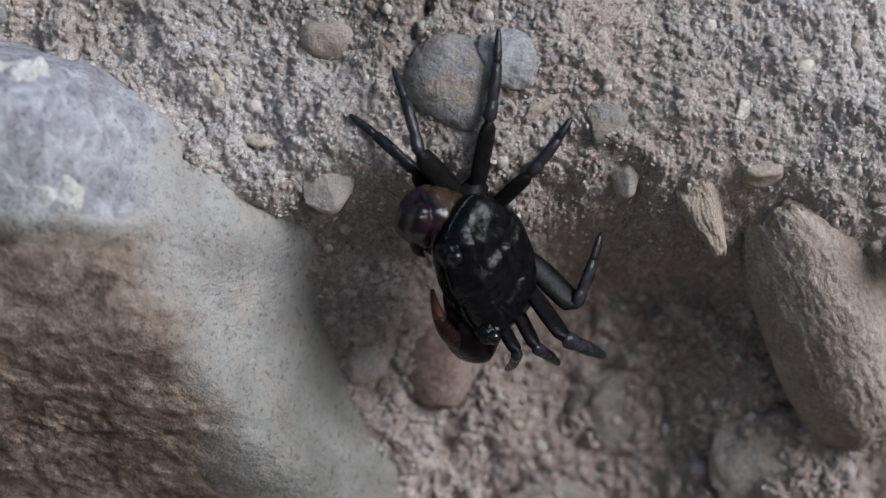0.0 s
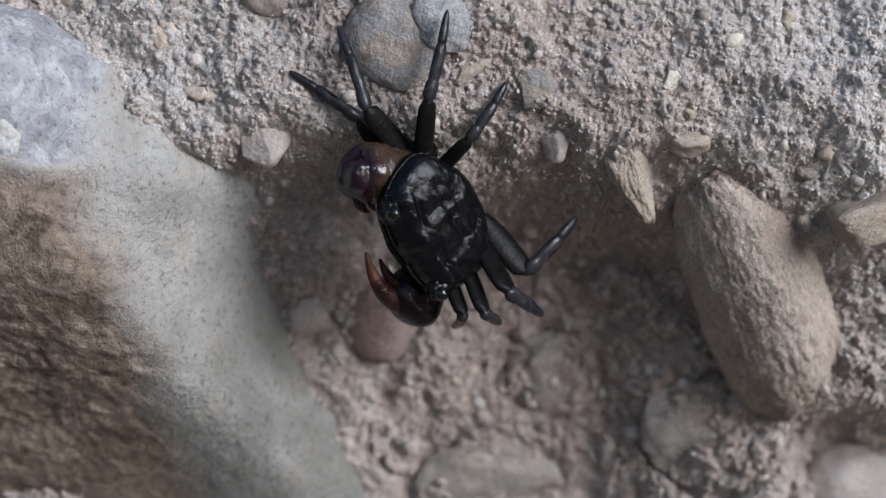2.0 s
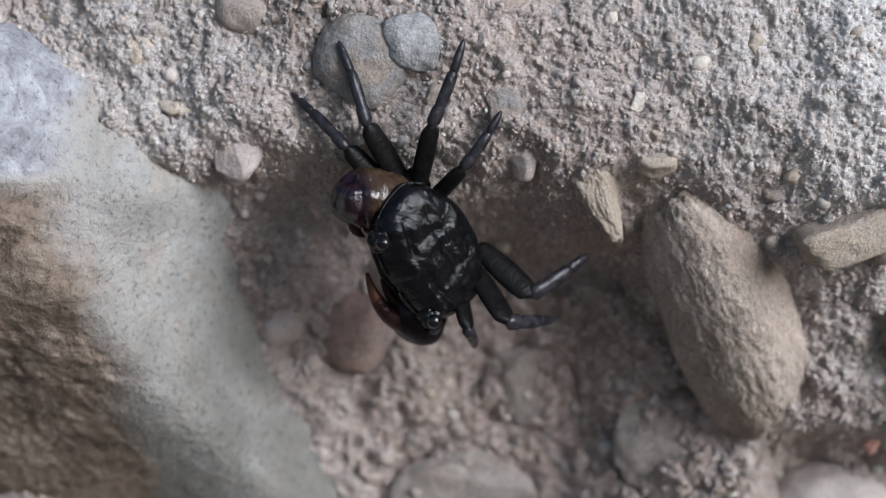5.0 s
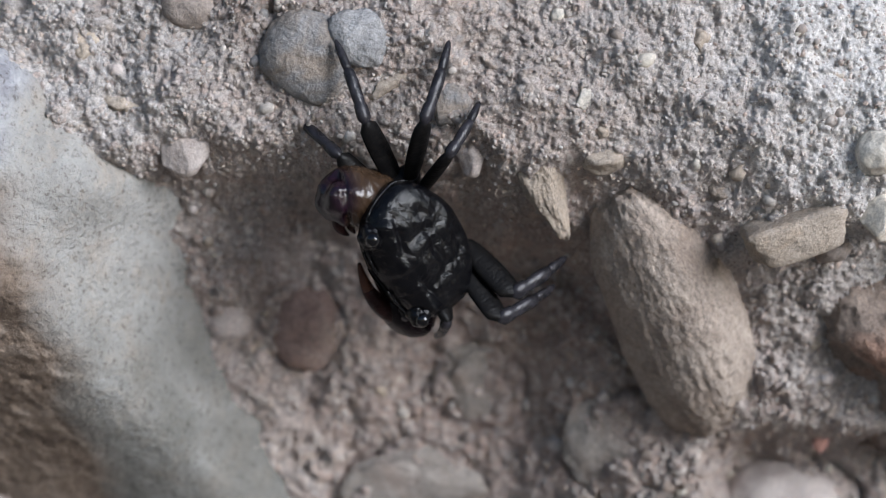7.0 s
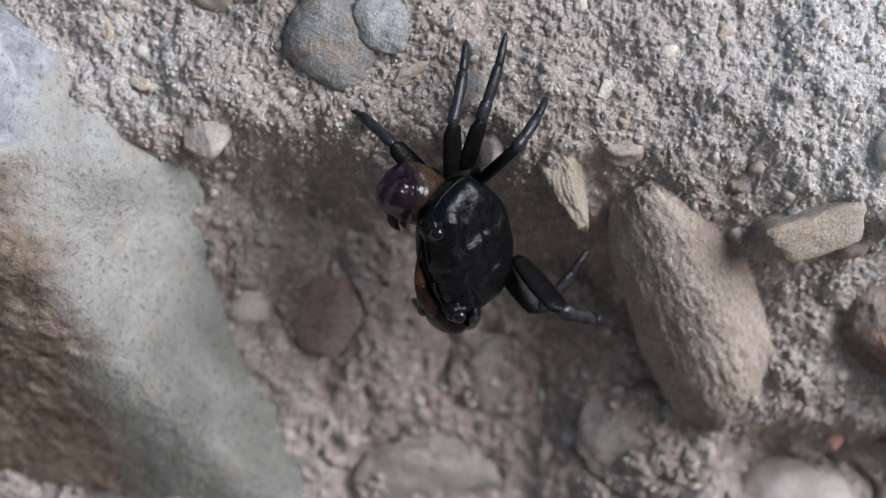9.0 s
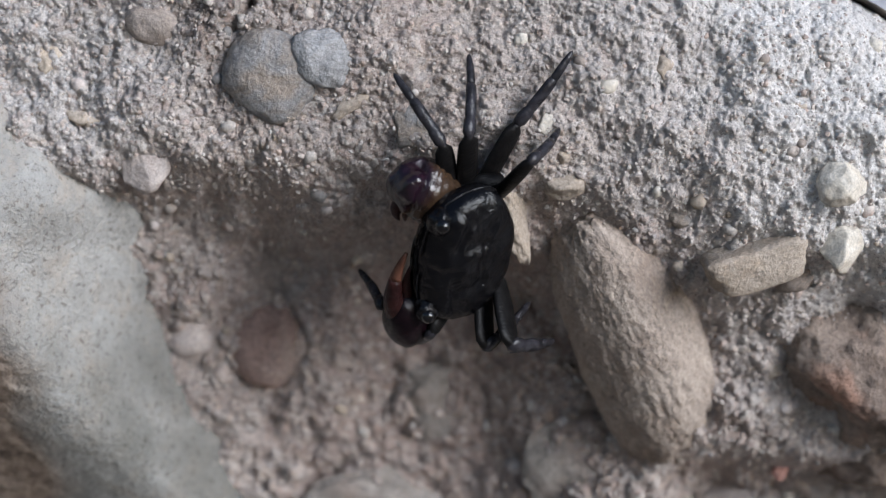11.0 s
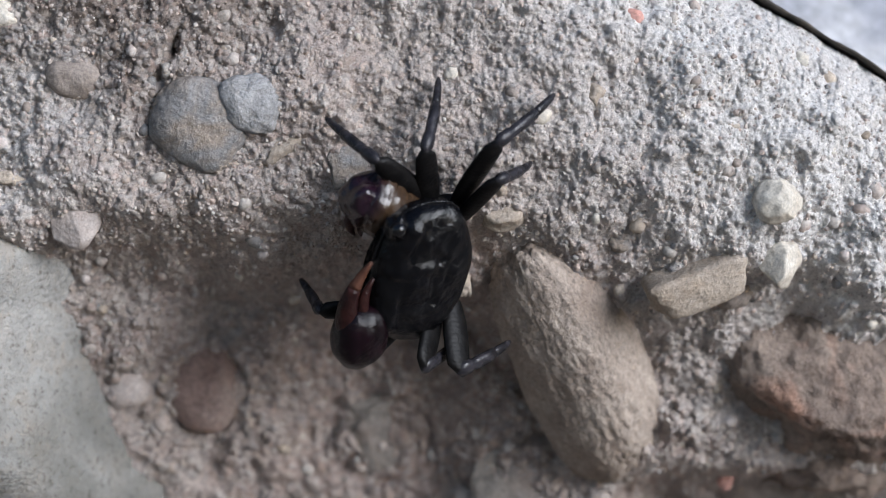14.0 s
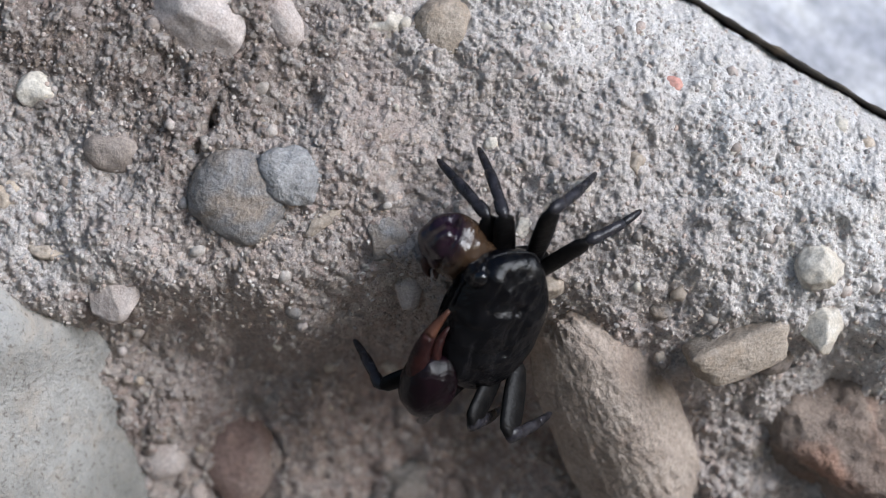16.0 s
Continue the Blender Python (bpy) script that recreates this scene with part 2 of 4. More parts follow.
def claw_material():
    """Purple in front, passing to tan at the back of the palm."""
    m = shell_material("purple_and_tan_claw", (0.006, 0.0022, 0.0045), (0.016, 0.0065, 0.013), (0.03, 0.018, 0.017), 0.15, gloss=0.45, crease=0.0003)
    nt = m.node_tree
    b = nt.nodes["Principled BSDF"]
    was = b.inputs["Base Color"].links[0].from_socket
    tc = nt.nodes.new("ShaderNodeTexCoord")
    xyz = nt.nodes.new("ShaderNodeSeparateXYZ")
    nt.links.new(tc.outputs["Object"], xyz.inputs[0])
    fac = nt.nodes.new("ShaderNodeMapRange")
    fac.inputs["From Min"].default_value, fac.inputs["From Max"].default_value = 0.0041, 0.0019
    nt.links.new(xyz.outputs["Y"], fac.inputs["Value"])
    nt.links.new(mixed(nt, fac.outputs[0], was, (0.040, 0.024, 0.014)), b.inputs["Base Color"])
    return m


CLAW_UP = claw_material()
CLAW_RED = shell_material("red_purple_finger", (0.013, 0.005, 0.005), (0.034, 0.012, 0.010), (0.035, 0.016, 0.014), 0.3)
FINGER = shell_material("orange_finger", (0.05, 0.021, 0.013), (0.10, 0.044, 0.028), (0.08, 0.03, 0.02), 0.35)
EYE = shell_material("dark_eye", (0.002, 0.002, 0.0025), (0.005, 0.0045, 0.005), (0.01, 0.009, 0.009), 0.06, gloss=0.5, crease=0.00005)


# ---- lattice noise for solid relief ----
def lattice(u, v, seed):
    iu, iv = np.floor(u).astype(np.int64), np.floor(v).astype(np.int64)
    fu, fv = u - iu, v - iv
    fu, fv = fu * fu * (3 - 2 * fu), fv * fv * (3 - 2 * fv)

    def h(a, b):
        n = (a * 374761393 + b * 668265263 + seed * 974711) & 0xFFFFFFFF
        n = ((n ^ (n >> 13)) * 1274126177) & 0xFFFFFFFF
        return ((n ^ (n >> 16)) & 0xFFFF) / 65535.0 - 0.5
    return (h(iu, iv) * (1 - fu) + h(iu + 1, iv) * fu) * (1 - fv) + (h(iu, iv + 1) * (1 - fu) + h(iu + 1, iv + 1) * fu) * fv


def fbm(u, v, size, octaves, seed, rough=0.5):
    total, amp = 0, 1.0
    for k in range(octaves):
        total = total + amp * lattice(u / size + 31.7 * k, v / size - 17.3 * k, seed + k)
        size, amp = size * 0.5, amp * rough
    return total


def grains(u, v, size, seed, share):
    """Rounded grains, one at most in each cell of a grid: their height above the bed, and a random value for each grain."""
    iu, iv = np.floor(u / size).astype(np.int64), np.floor(v / size).astype(np.int64)
    height, value = np.zeros(u.shape), np.zeros(u.shape)

    def h(a, b, k):
        n = (a * 374761393 + b * 668265263 + (seed * 11 + k) * 974711) & 0xFFFFFFFF
        n = ((n ^ (n >> 13)) * 1274126177) & 0xFFFFFFFF
        return ((n ^ (n >> 16)) & 0xFFFF) / 65535.0
    for da in (-1, 0, 1):
        for db in (-1, 0, 1):
            a, b = iu + da, iv + db
            cu, cv = u / size - (a + h(a, b, 1)), v / size - (b + h(a, b, 2))
            turn = 6.28 * h(a, b, 3)
            co, si = np.cos(turn), np.sin(turn)
            p, q = cu * co + cv * si, (cv * co - cu * si) * (1.0 + 0.8 * h(a, b, 4))
            r = 0.30 + 0.42 * h(a, b, 5)
            left = 1 - (np.abs(p) ** 2.5 + np.abs(q) ** 2.5) / r ** 2.5
            top = np.where((left > 0) & (h(a, b, 6) < share), r * (0.45 + 0.5 * h(a, b, 8)) * np.maximum(left, 0) ** 0.36 * (1 + 0.5 * (h(a, b, 9) - 0.5) * p / r), 0)
            near = top > height
            height = np.where(near, top, height)
            value = np.where(near, h(a, b, 7), value)
    return height * size, value


# ---- the wall's face: a depth for every place on it, in millimetres ----
# across the wall: where its lip turns under, half the height of the turn, its depth, and the lean of the hollow below
LIP_X = np.array([-200, -22, 2, 30, 42, 60, 80, 110, 200], float)
LIP_Z = np.array([8, 8, 6, 5, 2, 3, 4, 4, 4], float)
LIP_HALF = np.array([8, 8, 12, 12, 9, 22, 26, 22, 22], float)
LIP_DEEP = np.array([14, 15, 26, 32, 33, 24, 24, 24, 24], float)
LEAN = np.array([0.40, 0.44, 0.42, 0.36, 0.38, 0.40, 0.22, 0.24, 0.24], float)
EDGE_A, EDGE_B = np.array([79.5, 65.5]), np.array([120.0, 41.8])


def face(x, z, fine=True):
    x, z = np.asarray(x, float), np.asarray(z, float)
    wx = x + 6 * fbm(x, z, 18, 2, 5)
    half = np.interp(wx, LIP_X, LIP_HALF)
    d = np.interp(wx, LIP_X, LIP_Z) - z + 5 * fbm(x, z, 12, 2, 6)
    turn = np.clip((d + half) / (2 * half), 0, 1)
    turn = turn * turn * (3 - 2 * turn)
    dn = np.maximum(d, 0)
    y = -14 + np.interp(wx, LIP_X, LIP_DEEP) * turn + np.interp(wx, LIP_X, LEAN) * 60 * np.tanh(dn / 60)
    # the mortar beside the cobble breaks off low down
    r = np.clip((x - 76) / 10, 0, 1) * np.clip((-z - 33) / 8, 0, 1)
    y = y + 14 * r * r * (3 - 2 * r)
    y = y - 6 * np.exp(-((x - 89) / 9) ** 2 - ((z + 24) / 11) ** 2)
    tx = (EDGE_B - EDGE_A) / np.hypot(*(EDGE_B - EDGE_A))
    s = -((x - EDGE_A[0]) * -tx[1] + (z - EDGE_A[1]) * tx[0])
    y = y + 17 * np.exp(-np.maximum(s, -4) / 9) + 190 * np.clip(-(s + 1.0 * fbm(x, z, 6, 3, 9)) / 2.0, 0, 1)
    y = y + 4 * fbm(x, z, 30, 2, 21) + 3.0 * fbm(x, z, 11, 2, 33)
    if fine:
        y = y + 1.6 * fbm(x, z, 4.6, 4, 51, 0.55) + 4.5 * np.exp(-((x + 2.7 - 0.25 * (z - 41.5)) ** 2 / 0.5 + (z - 41.5) ** 2 / 4.0))
    return y


def steps(lo, hi, step, far):
    mid = np.arange(lo, hi + 1e-6, step)
    out = step * 2.0 ** np.arange(1, 14)
    left, right = lo - np.cumsum(out), hi + np.cumsum(out)
    return np.concatenate([left[left > lo - far][::-1], mid, right[right < hi + far]])


SURFACE = {}


def build_wall():
    STEP = 0.2
    xs, zs = steps(-92, 128, STEP, 700), steps(-62, 74, STEP, 700)
    X, Z = np.meshgrid(xs, zs)
    Y = face(X, Z)
    tint = np.zeros((*X.shape, 4))
    palette = np.array([(0.60, 0.53, 0.48), (0.68, 0.62, 0.57), (0.44, 0.37, 0.33), (0.56, 0.43, 0.37), (0.40, 0.37, 0.36), (0.74, 0.69, 0.64), (0.58, 0.48, 0.40)])
    # sand and fine gravel of several sizes, bedded in lumpy mortar and drawn out of true by noise
    wu, wv = X + 0.7 * fbm(X, Z, 2.0, 2, 71), Z + 0.7 * fbm(X, Z, 2.0, 2, 81)
    low = np.clip((np.interp(X, LIP_X, LIP_Z) + 6 - Z) / 10, 0, 1)
    Y = Y + (0.9 + 0.7 * low) * fbm(X, Z, 5.0, 2, 61) + 0.8 * np.abs(fbm(X, Z, 2.4, 2, 62))
    for size, amp, seed, share, colour in ((5.2, 0.45, 3, 0.10, 0.35), (2.9, 0.42, 11, 0.22, 0.6), (1.6, 0.46, 17, 0.45, 0.55), (0.95, 0.75, 23, 0.7, 0.45)):
        rise, value = grains(wu, wv, size, seed, share)
        Y = Y - amp * rise * (1 + (0.8 * low if size > 1.5 else 0.2 * low))
        picked = rise > 0.08 * size
        shade = (0.82 + 0.36 * ((value[picked] * 7919) % 1.0))[:, None]
        tint[picked, :3] = palette[(value[picked] * 9973).astype(int) % len(palette)] * shade
        tint[picked, 3] = colour
    Y = Y + 0.34 * fbm(X, Z, 0.8, 2, 91) + 1.1 * np.clip(fbm(X, Z, 1.4, 2, 95) - 0.14, 0, 1)
    # weathered grooves round the stones in the hollow
    for gx, gz, ra, rb, deep in ((64.5, -41.5, 14.0, 10.5, 2.6), (33, -32, 9.5, 8.5, 1.0), (-0.8, -21.5, 7.4, 9.0, 1.2), (21, -54, 14, 9, 1.0), (96, -54, 13.5, 11.5, 3.0)):
        rho = np.hypot((X - gx) / ra, (Z - gz) / rb) + 0.45 * fbm(X, Z, 9, 3, 120)
        Y = Y + deep * np.exp(-((rho - 1.02) / 0.10) ** 2)
    # small open pores
    hole = np.clip(fbm(X, Z, 2.2, 2, 101) - 0.47, 0, 1) + np.clip(fbm(X, Z, 1.1, 1, 111) - 0.40, 0, 1)
    Y = Y + 5.0 * hole
    inner = (np.abs(X - 18) < 110) & (np.abs(Z - 6) < 68)
    Y = Y + np.where(inner, rng.normal(0, 0.032, Y.shape), 0)
    SURFACE.update(xs=xs, zs=zs, y=Y)
    nz, nx = X.shape
    me = bpy.data.meshes.new("wall")
    co = np.stack([X, Y, Z], -1).reshape(-1, 3) * MM
    idx = np.arange(nx * nz).reshape(nz, nx)
    quads = np.stack([idx[:-1, :-1], idx[:-1, 1:], idx[1:, 1:], idx[1:, :-1]], -1).reshape(-1, 4)
    # back of the wall
    base = len(co)
    back = np.array([(xs[0], 260, zs[0]), (xs[-1], 260, zs[0]), (xs[-1], 260, zs[-1]), (xs[0], 260, zs[-1])]) * MM
    co = np.concatenate([co, back])
    faces = [tuple(q) for q in quads.tolist()]
    faces.append((base + 3, base + 2, base + 1, base))
    faces.append((*idx[0, ::-1].tolist(), base, base + 1))
    faces.append((*idx[-1, :].tolist(), base + 2, base + 3))
    faces.append((*idx[:, 0].tolist(), base + 3, base))
    faces.append((*idx[::-1, -1].tolist(), base + 1, base + 2))
    me.from_pydata(co, [], faces)
    at = me.attributes.new("grain_tint", "FLOAT_COLOR", "POINT")
    at.data.foreach_set("color", np.concatenate([tint.reshape(-1, 4), np.zeros((4, 4))]).ravel())
    me.polygons.foreach_set("use_smooth", np.arange(len(faces)) < len(quads))
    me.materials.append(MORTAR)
    return tagged(new("wall", me), "rough pale grey-brown mortar wall full of sand, grit and bedded stones", "wall", kind="structure")


wall = build_wall()


# ---- ground below and the pale slab behind ----
def sheet(name, label, corners, material, category):
    me = bpy.data.meshes.new(name)
    me.from_pydata(corners, [], [(0, 1, 2, 3)])
    me.materials.append(material)
    return tagged(new(name, me), label, category, kind="structure")


sheet("ground", "pale dry ground of dust and fine gravel", [(-60, -60, -0.42), (60, -60, -0.42), (60, 60, -0.42), (-60, 60, -0.42)], GROUND, "ground")


def build_slab():
    """A pale block that stands behind the wall's broken upper edge."""
    bm = bmesh.new()
    bmesh.ops.create_cube(bm, size=1)
    bmesh.ops.scale(bm, verts=bm.verts, vec=Vector((0.5, 0.16, 0.32)))
    bmesh.ops.bevel(bm, geom=bm.edges[:], offset=0.002, segments=3, affect="EDGES")
    me = bpy.data.meshes.new("slab")
    bm.to_mesh(me)
    bm.free()
    for f in me.polygons:
        f.use_smooth = True
    me.materials.append(SLAB)
    ob = new("backdrop", me)
    along = Vector((0.863, 0.0, -0.505))
    back = -Vector((0.30, -0.80, 0.52))
    back = (back - along * back.dot(along)).normalized()
    rise = along.cross(back)
    corner = Vector((0.1034, 0.032, 0.0595))
    ob.matrix_world = Matrix.Translation(corner + rise * 0.150 + back * 0.08) @ Matrix((along, back, rise)).transposed().to_4x4()
    return tagged(ob, "smooth pale grey concrete block standing behind the wall", "block", kind="structure")


build_slab()


def build_joint():
    """The dark strip that closes the gap between the wall's broken edge and the slab."""
    bm = bmesh.new()
    run = (EDGE_B - EDGE_A) / np.hypot(*(EDGE_B - EDGE_A))
    out = np.array([-run[1], run[0]])
    loops = []
    for k in range(90):
        f = -50 + 150 * k / 89
        w = 0.62 + 0.3 * noise.noise(Vector((f * 0.06, 2, 0))) + 0.5 * noise.noise(Vector((f * 0.4, 7, 0)))
        c = EDGE_A + run * f + out * (0.9 + 0.5 * noise.noise(Vector((f * 0.12, 9, 0))))
        y = float(face(*(EDGE_A + run * f - out * 1.5), False)) + 5.0
        loops.append([bm.verts.new(Vector((c[0] + out[0] * w * math.cos(a), y + 4.5 * math.sin(a), c[1] + out[1] * w * math.cos(a))) * MM) for a in (2 * math.pi * i / 10 for i in range(10))])
    for a, b in zip(loops, loops[1:]):
        for i in range(10):
            bm.faces.new((a[i], a[(i + 1) % 10], b[(i + 1) % 10], b[i]))
    bmesh.ops.recalc_face_normals(bm, faces=bm.faces)
    me = bpy.data.meshes.new("trim")
    bm.to_mesh(me)
    bm.free()
    for f in me.polygons:
        f.use_smooth = True
    me.materials.append(JOINT)
    return tagged(new("trim", me), "thin dark brown strip between the wall and the pale block", "joint", kind="structure")


build_joint()


# ---- stones ----
def stone_mesh(size, seed, lump=0.18, power=2.3, sub=4, fine=0.02, cut=0.0, bend=0.0, taper=0.0, shear=(0.0, 0.0), pits=0.0):
    """A stone of half-axes size (mm): lumpy, with flat chips (cut), narrowed to one end (taper) or leaning (shear)."""
    bm = bmesh.new()
    bmesh.ops.create_icosphere(bm, subdivisions=sub, radius=1)
    off = Vector((seed * 3.1, seed * 1.7, seed * 5.3))
    planes = []
    chip = random.Random(seed)
    for k in range(9):
        n = Vector((chip.gauss(0, 1), chip.gauss(0, 1), chip.gauss(0, 1))).normalized()
        planes.append((n, 1.0 - cut * chip.uniform(0.5, 1.0)))
    for v in bm.verts:
        p = v.co.copy()
        k = (abs(p.x) ** power + abs(p.y) ** power + abs(p.z) ** power) ** (-1 / power)
        q = p * k
        if cut:
            for n, d in planes:
                e = q.dot(n) - d
                if e > 0:
                    q -= n * e * 0.93
        r = 1 + lump * noise.noise(p * 1.1 + off) + lump * 0.5 * noise.noise(p * 2.6 + off) + fine * noise.noise(p * 8 + off)
        if pits:
            r -= pits * max(0, noise.noise(p * 16 + off) - 0.25) + pits * 0.4 * noise.noise(p * 30 - off)
        q *= r
        w = 1 + taper * q.z
        x, y, z = q.x * size[0] * w, q.y * size[1] * w, q.z * size[2]
        v.co = Vector((x + shear[0] * z + bend * q.z * q.z, y + shear[1] * z, z)) * MM
    me = bpy.data.meshes.new("stone")
    bm.to_mesh(me)
    bm.free()
    for f in me.polygons:
        f.use_smooth = True
    return me


def stone(name, label, material, at, size, turn=(0, 0, 0), seed=1, axis=None, parent=None, **kw):
    """at: x and z on the wall's face with the depth into it, or the centre itself, in mm."""
    me = stone_mesh(size, seed, **kw)
    me.materials.append(material)
    ob = new(name, me)
    m = pose(at[0] * MM, at[1] * MM, at[2] * MM, *turn)
    if axis:
        m = Matrix.Translation(Vector(at) * MM) @ Vector(axis).to_track_quat("Z", "Y").to_matrix().to_4x4() @ pose(0, 0, 0, *turn)
    if parent:
        ob.parent = parent
        ob.matrix_basis = m
        return tagged(ob, label)
    ob.matrix_world = m
    return tagged(ob, label, "stone", "stones in the wall")


def bed(x, z, deep):
    """A place on the wall's face, sunk by deep millimetres."""
    return (x, float(face(x, z, False)) + deep + 0.9, z)


def boulder_material():
    """Pale quartzite: a blue-grey crystalline facet on top, cream flanks with brown specks, a brown weathered underside."""
    m, nt, b = shader("pale_quartzite")
    v = coords(nt, 4.1)
    big = noise_tex(nt, v, 70, 5, 0.6, 0.4)
    col = ramp(nt, big, [(0.3, (0.24, 0.23, 0.21)), (0.52, (0.34, 0.33, 0.308)), (0.72, (0.415, 0.408, 0.388))])
    warm = ramp(nt, noise_tex(nt, v, 150, 5, 0.65, 0.6), [(0.50, (0, 0, 0)), (0.74, (0.6, 0.6, 0.6))])
    col = mixed(nt, warm, col, (0.40, 0.335, 0.27))
    masks = []
    for name in ("facet", "rust", "low_shade"):
        at = nt.nodes.new("ShaderNodeAttribute")
        at.attribute_name = name
        masks.append(at.outputs["Fac"])
    crystal = ramp(nt, noise_tex(nt, v, 210, 6, 0.7, 0.8), [(0.32, (0.20, 0.195, 0.21)), (0.50, (0.32, 0.32, 0.34)), (0.66, (0.46, 0.465, 0.485))])
    col = mixed(nt, masks[0], col, crystal)
    flat = nt.nodes.new("ShaderNodeMapping")
    flat.inputs["Scale"].default_value = (0.8, 0.8, 1.25)
    nt.links.new(v, flat.inputs["Vector"])
    brown = ramp(nt, noise_tex(nt, flat.outputs[0], 170, 9, 0.7, 1.0), [(0.34, (0.07, 0.050, 0.037)), (0.50, (0.185, 0.140, 0.105)), (0.70, (0.33, 0.27, 0.22))])
    col = mixed(nt, masks[1], col, brown)
    # shade painted on the boulder's lower flank: a mottled greenish-grey darkening
    film = ramp(nt, noise_tex(nt, v, 55, 5, 0.65, 0.8), [(0.30, (0.25, 0.25, 0.25)), (0.65, (0.85, 0.85, 0.85))])
    shade_mix = nt.nodes.new("ShaderNodeMath")
    shade_mix.operation = "MULTIPLY"
    nt.links.new(film, shade_mix.inputs[0])
    nt.links.new(masks[2], shade_mix.inputs[1])
    col = mixed(nt, shade_mix.outputs[0], col, (0.13, 0.126, 0.11))
    pores = ramp(nt, noise_tex(nt, v, 900, 4, 0.7), [(0.33, (0.35, 0.31, 0.28)), (0.44, (0.95, 0.95, 0.95)), (0.75, (1.12, 1.12, 1.12))])
    col = mixed(nt, 0.75, col, pores, "MULTIPLY")
    nt.links.new(col, b.inputs["Base Color"])
    b.inputs["Roughness"].default_value = 0.62
    b.inputs["Specular IOR Level"].default_value = 0.3
    n1 = relief(nt, b, noise_tex(nt, v, 330, 5, 0.65), 0.7, 0.0016)
    relief(nt, b, noise_tex(nt, v, 1300, 4, 0.7), 0.7, 0.0006, n1)
    return m


def build_boulder():
    """A great rounded block: flat sides, each a normal and a place on it in mm, melted together at their edges."""
    heart = Vector((-65, 8, -22))
    sides = []
    for n, q in (((0.05, -1, -0.26), (-52, -29, 2)), ((0, -0.72, -0.70), (-61, -23, -15)), ((1.35, -1, 0.15), (-33, -2.5, -13)),
                 ((0.62, -0.25, 0.75), (-40, -16, 19.5)), ((0.1, -0.25, 1), (-58, -18, 31)), ((-1, 0, 0), (-104, 0, 0)),
                 ((0, 1, 0), (0, 48, 0)), ((0, -0.3, -1), (-60, 0, -84)), ((1, -0.3, 0.5), (-23.5, 0, -3))):
        n = Vector(n).normalized()
        sides.append((n, n.dot(Vector(q) - heart) * 1.02))
    bm = bmesh.new()
    bmesh.ops.create_icosphere(bm, subdivisions=7, radius=1)
    facet, rust, low_shade = [], [], []
    for v in bm.verts:
        d = v.co.normalized()
        p = heart + d * sum(max(0, n.dot(d) / k) ** 11 for n, k in sides) ** (-1 / 11)
        swollen = math.exp(-((p.z - 5) / 10) ** 2) * min(1, max(0, (p.x + 50) / 10)) * (1 if p.y < 20 else 0)
        p = p + Vector((4.5, -5, 0)) * swollen
        x, y, z = p
        wob = noise.noise(p * 0.07)
        a = 0.0
        c = 0.0
        out = 1.1 * wob + 0.5 * noise.noise(p * 0.2) + 0.10 * noise.noise(p * 0.9)
        if y < 22 and x < -15:
            edge = -46 - 0.24 * z + 5 * noise.noise(Vector((x * 0.05, 5, z * 0.09)))
            a = min(1, max(0, (5.0 + 3 * noise.noise(Vector((x * 0.1, 0, 2))) - z) / 3)) * min(1, max(0, (edge + 4 - x) / 9))
            c = min(1, max(0, (z - 5 - 3 * noise.noise(Vector((x * 0.1, 0, 2)))) / 2)) * min(1, max(0, (-47 + 4 * noise.noise(Vector((3, 0, z * 0.12))) - x) / 4))
            # a lip over the brown side, then seams along it
            out += 1.0 * math.exp(-((z - 4.5 - 3 * noise.noise(Vector((x * 0.1, 0, 2)))) / 1.3) ** 2) * (1 if x < -50 else max(0, (-44 - x) / 6))
            seam = noise.noise(Vector((x * 0.035, 3, z * 0.17 + 0.02 * x)))
            out -= a * (1.2 - 0.9 * abs(seam) - 0.35 * noise.noise(Vector((x * 0.12, 4, z * 0.4))) - 0.55 * noise.noise(p * 0.5) - 0.25 * noise.noise(p * 1.2))
            out -= 0.8 * c * max(0, noise.noise(p * 0.25) - 0.1)
        v.co = (p + d * out) * MM
        facet.append(c)
        rust.append(a)
        # the painted shade deepens downwards and spares the brown side
        low_shade.append(min(1, max(0, (-8 - z + 8 * noise.noise(p * 0.06)) / 24)) * (1 - a))
    me = bpy.data.meshes.new("boulder")
    bm.to_mesh(me)
    bm.free()
    for name, values in (("facet", facet), ("rust", rust), ("low_shade", low_shade)):
        me.attributes.new(name, "FLOAT", "POINT").data.foreach_set("value", values)
    me.polygons.foreach_set("use_smooth", [True] * len(me.polygons))
    me.materials.append(boulder_material())
    return tagged(new("boulder", me), "large pale smooth quartzite boulder with brown underside, set in the mortar", "stone", "stones in the wall")


build_boulder()
stone("stone", "lumpy white quartz knob on the boulder", CHALKY, (-63.8, -28.5, 9.6), (5.0, 3.6, 6.6), seed=21, lump=0.35, sub=5, fine=0.05, cut=0.2)
stone("stone", "broken white quartz lump above the boulder", CHALKY, (-69.5, -27.5, 24), (6.4, 5, 7.6), seed=22, lump=0.3, sub=5, fine=0.05, cut=0.2)
stone("cobble", "long rounded brown sandstone cobble standing out of the mortar", COBBLE, (69.8, 9.8, -12.0), (11.5, 10.2, 28), seed=5, axis=(-18, -21, 38), lump=0.07, power=2.7, sub=6, taper=-0.10, bend=-1.5, pits=0.07, fine=0.03)
stone("stone", "smooth grey limestone pebble half bedded in mortar", GREY, bed(2.0, 28.8, 1.2), (8.3, 6.0, 7.8), (0, 24, 0), 7, lump=0.10, sub=5, power=2.9, fine=0.03, pits=0.03)
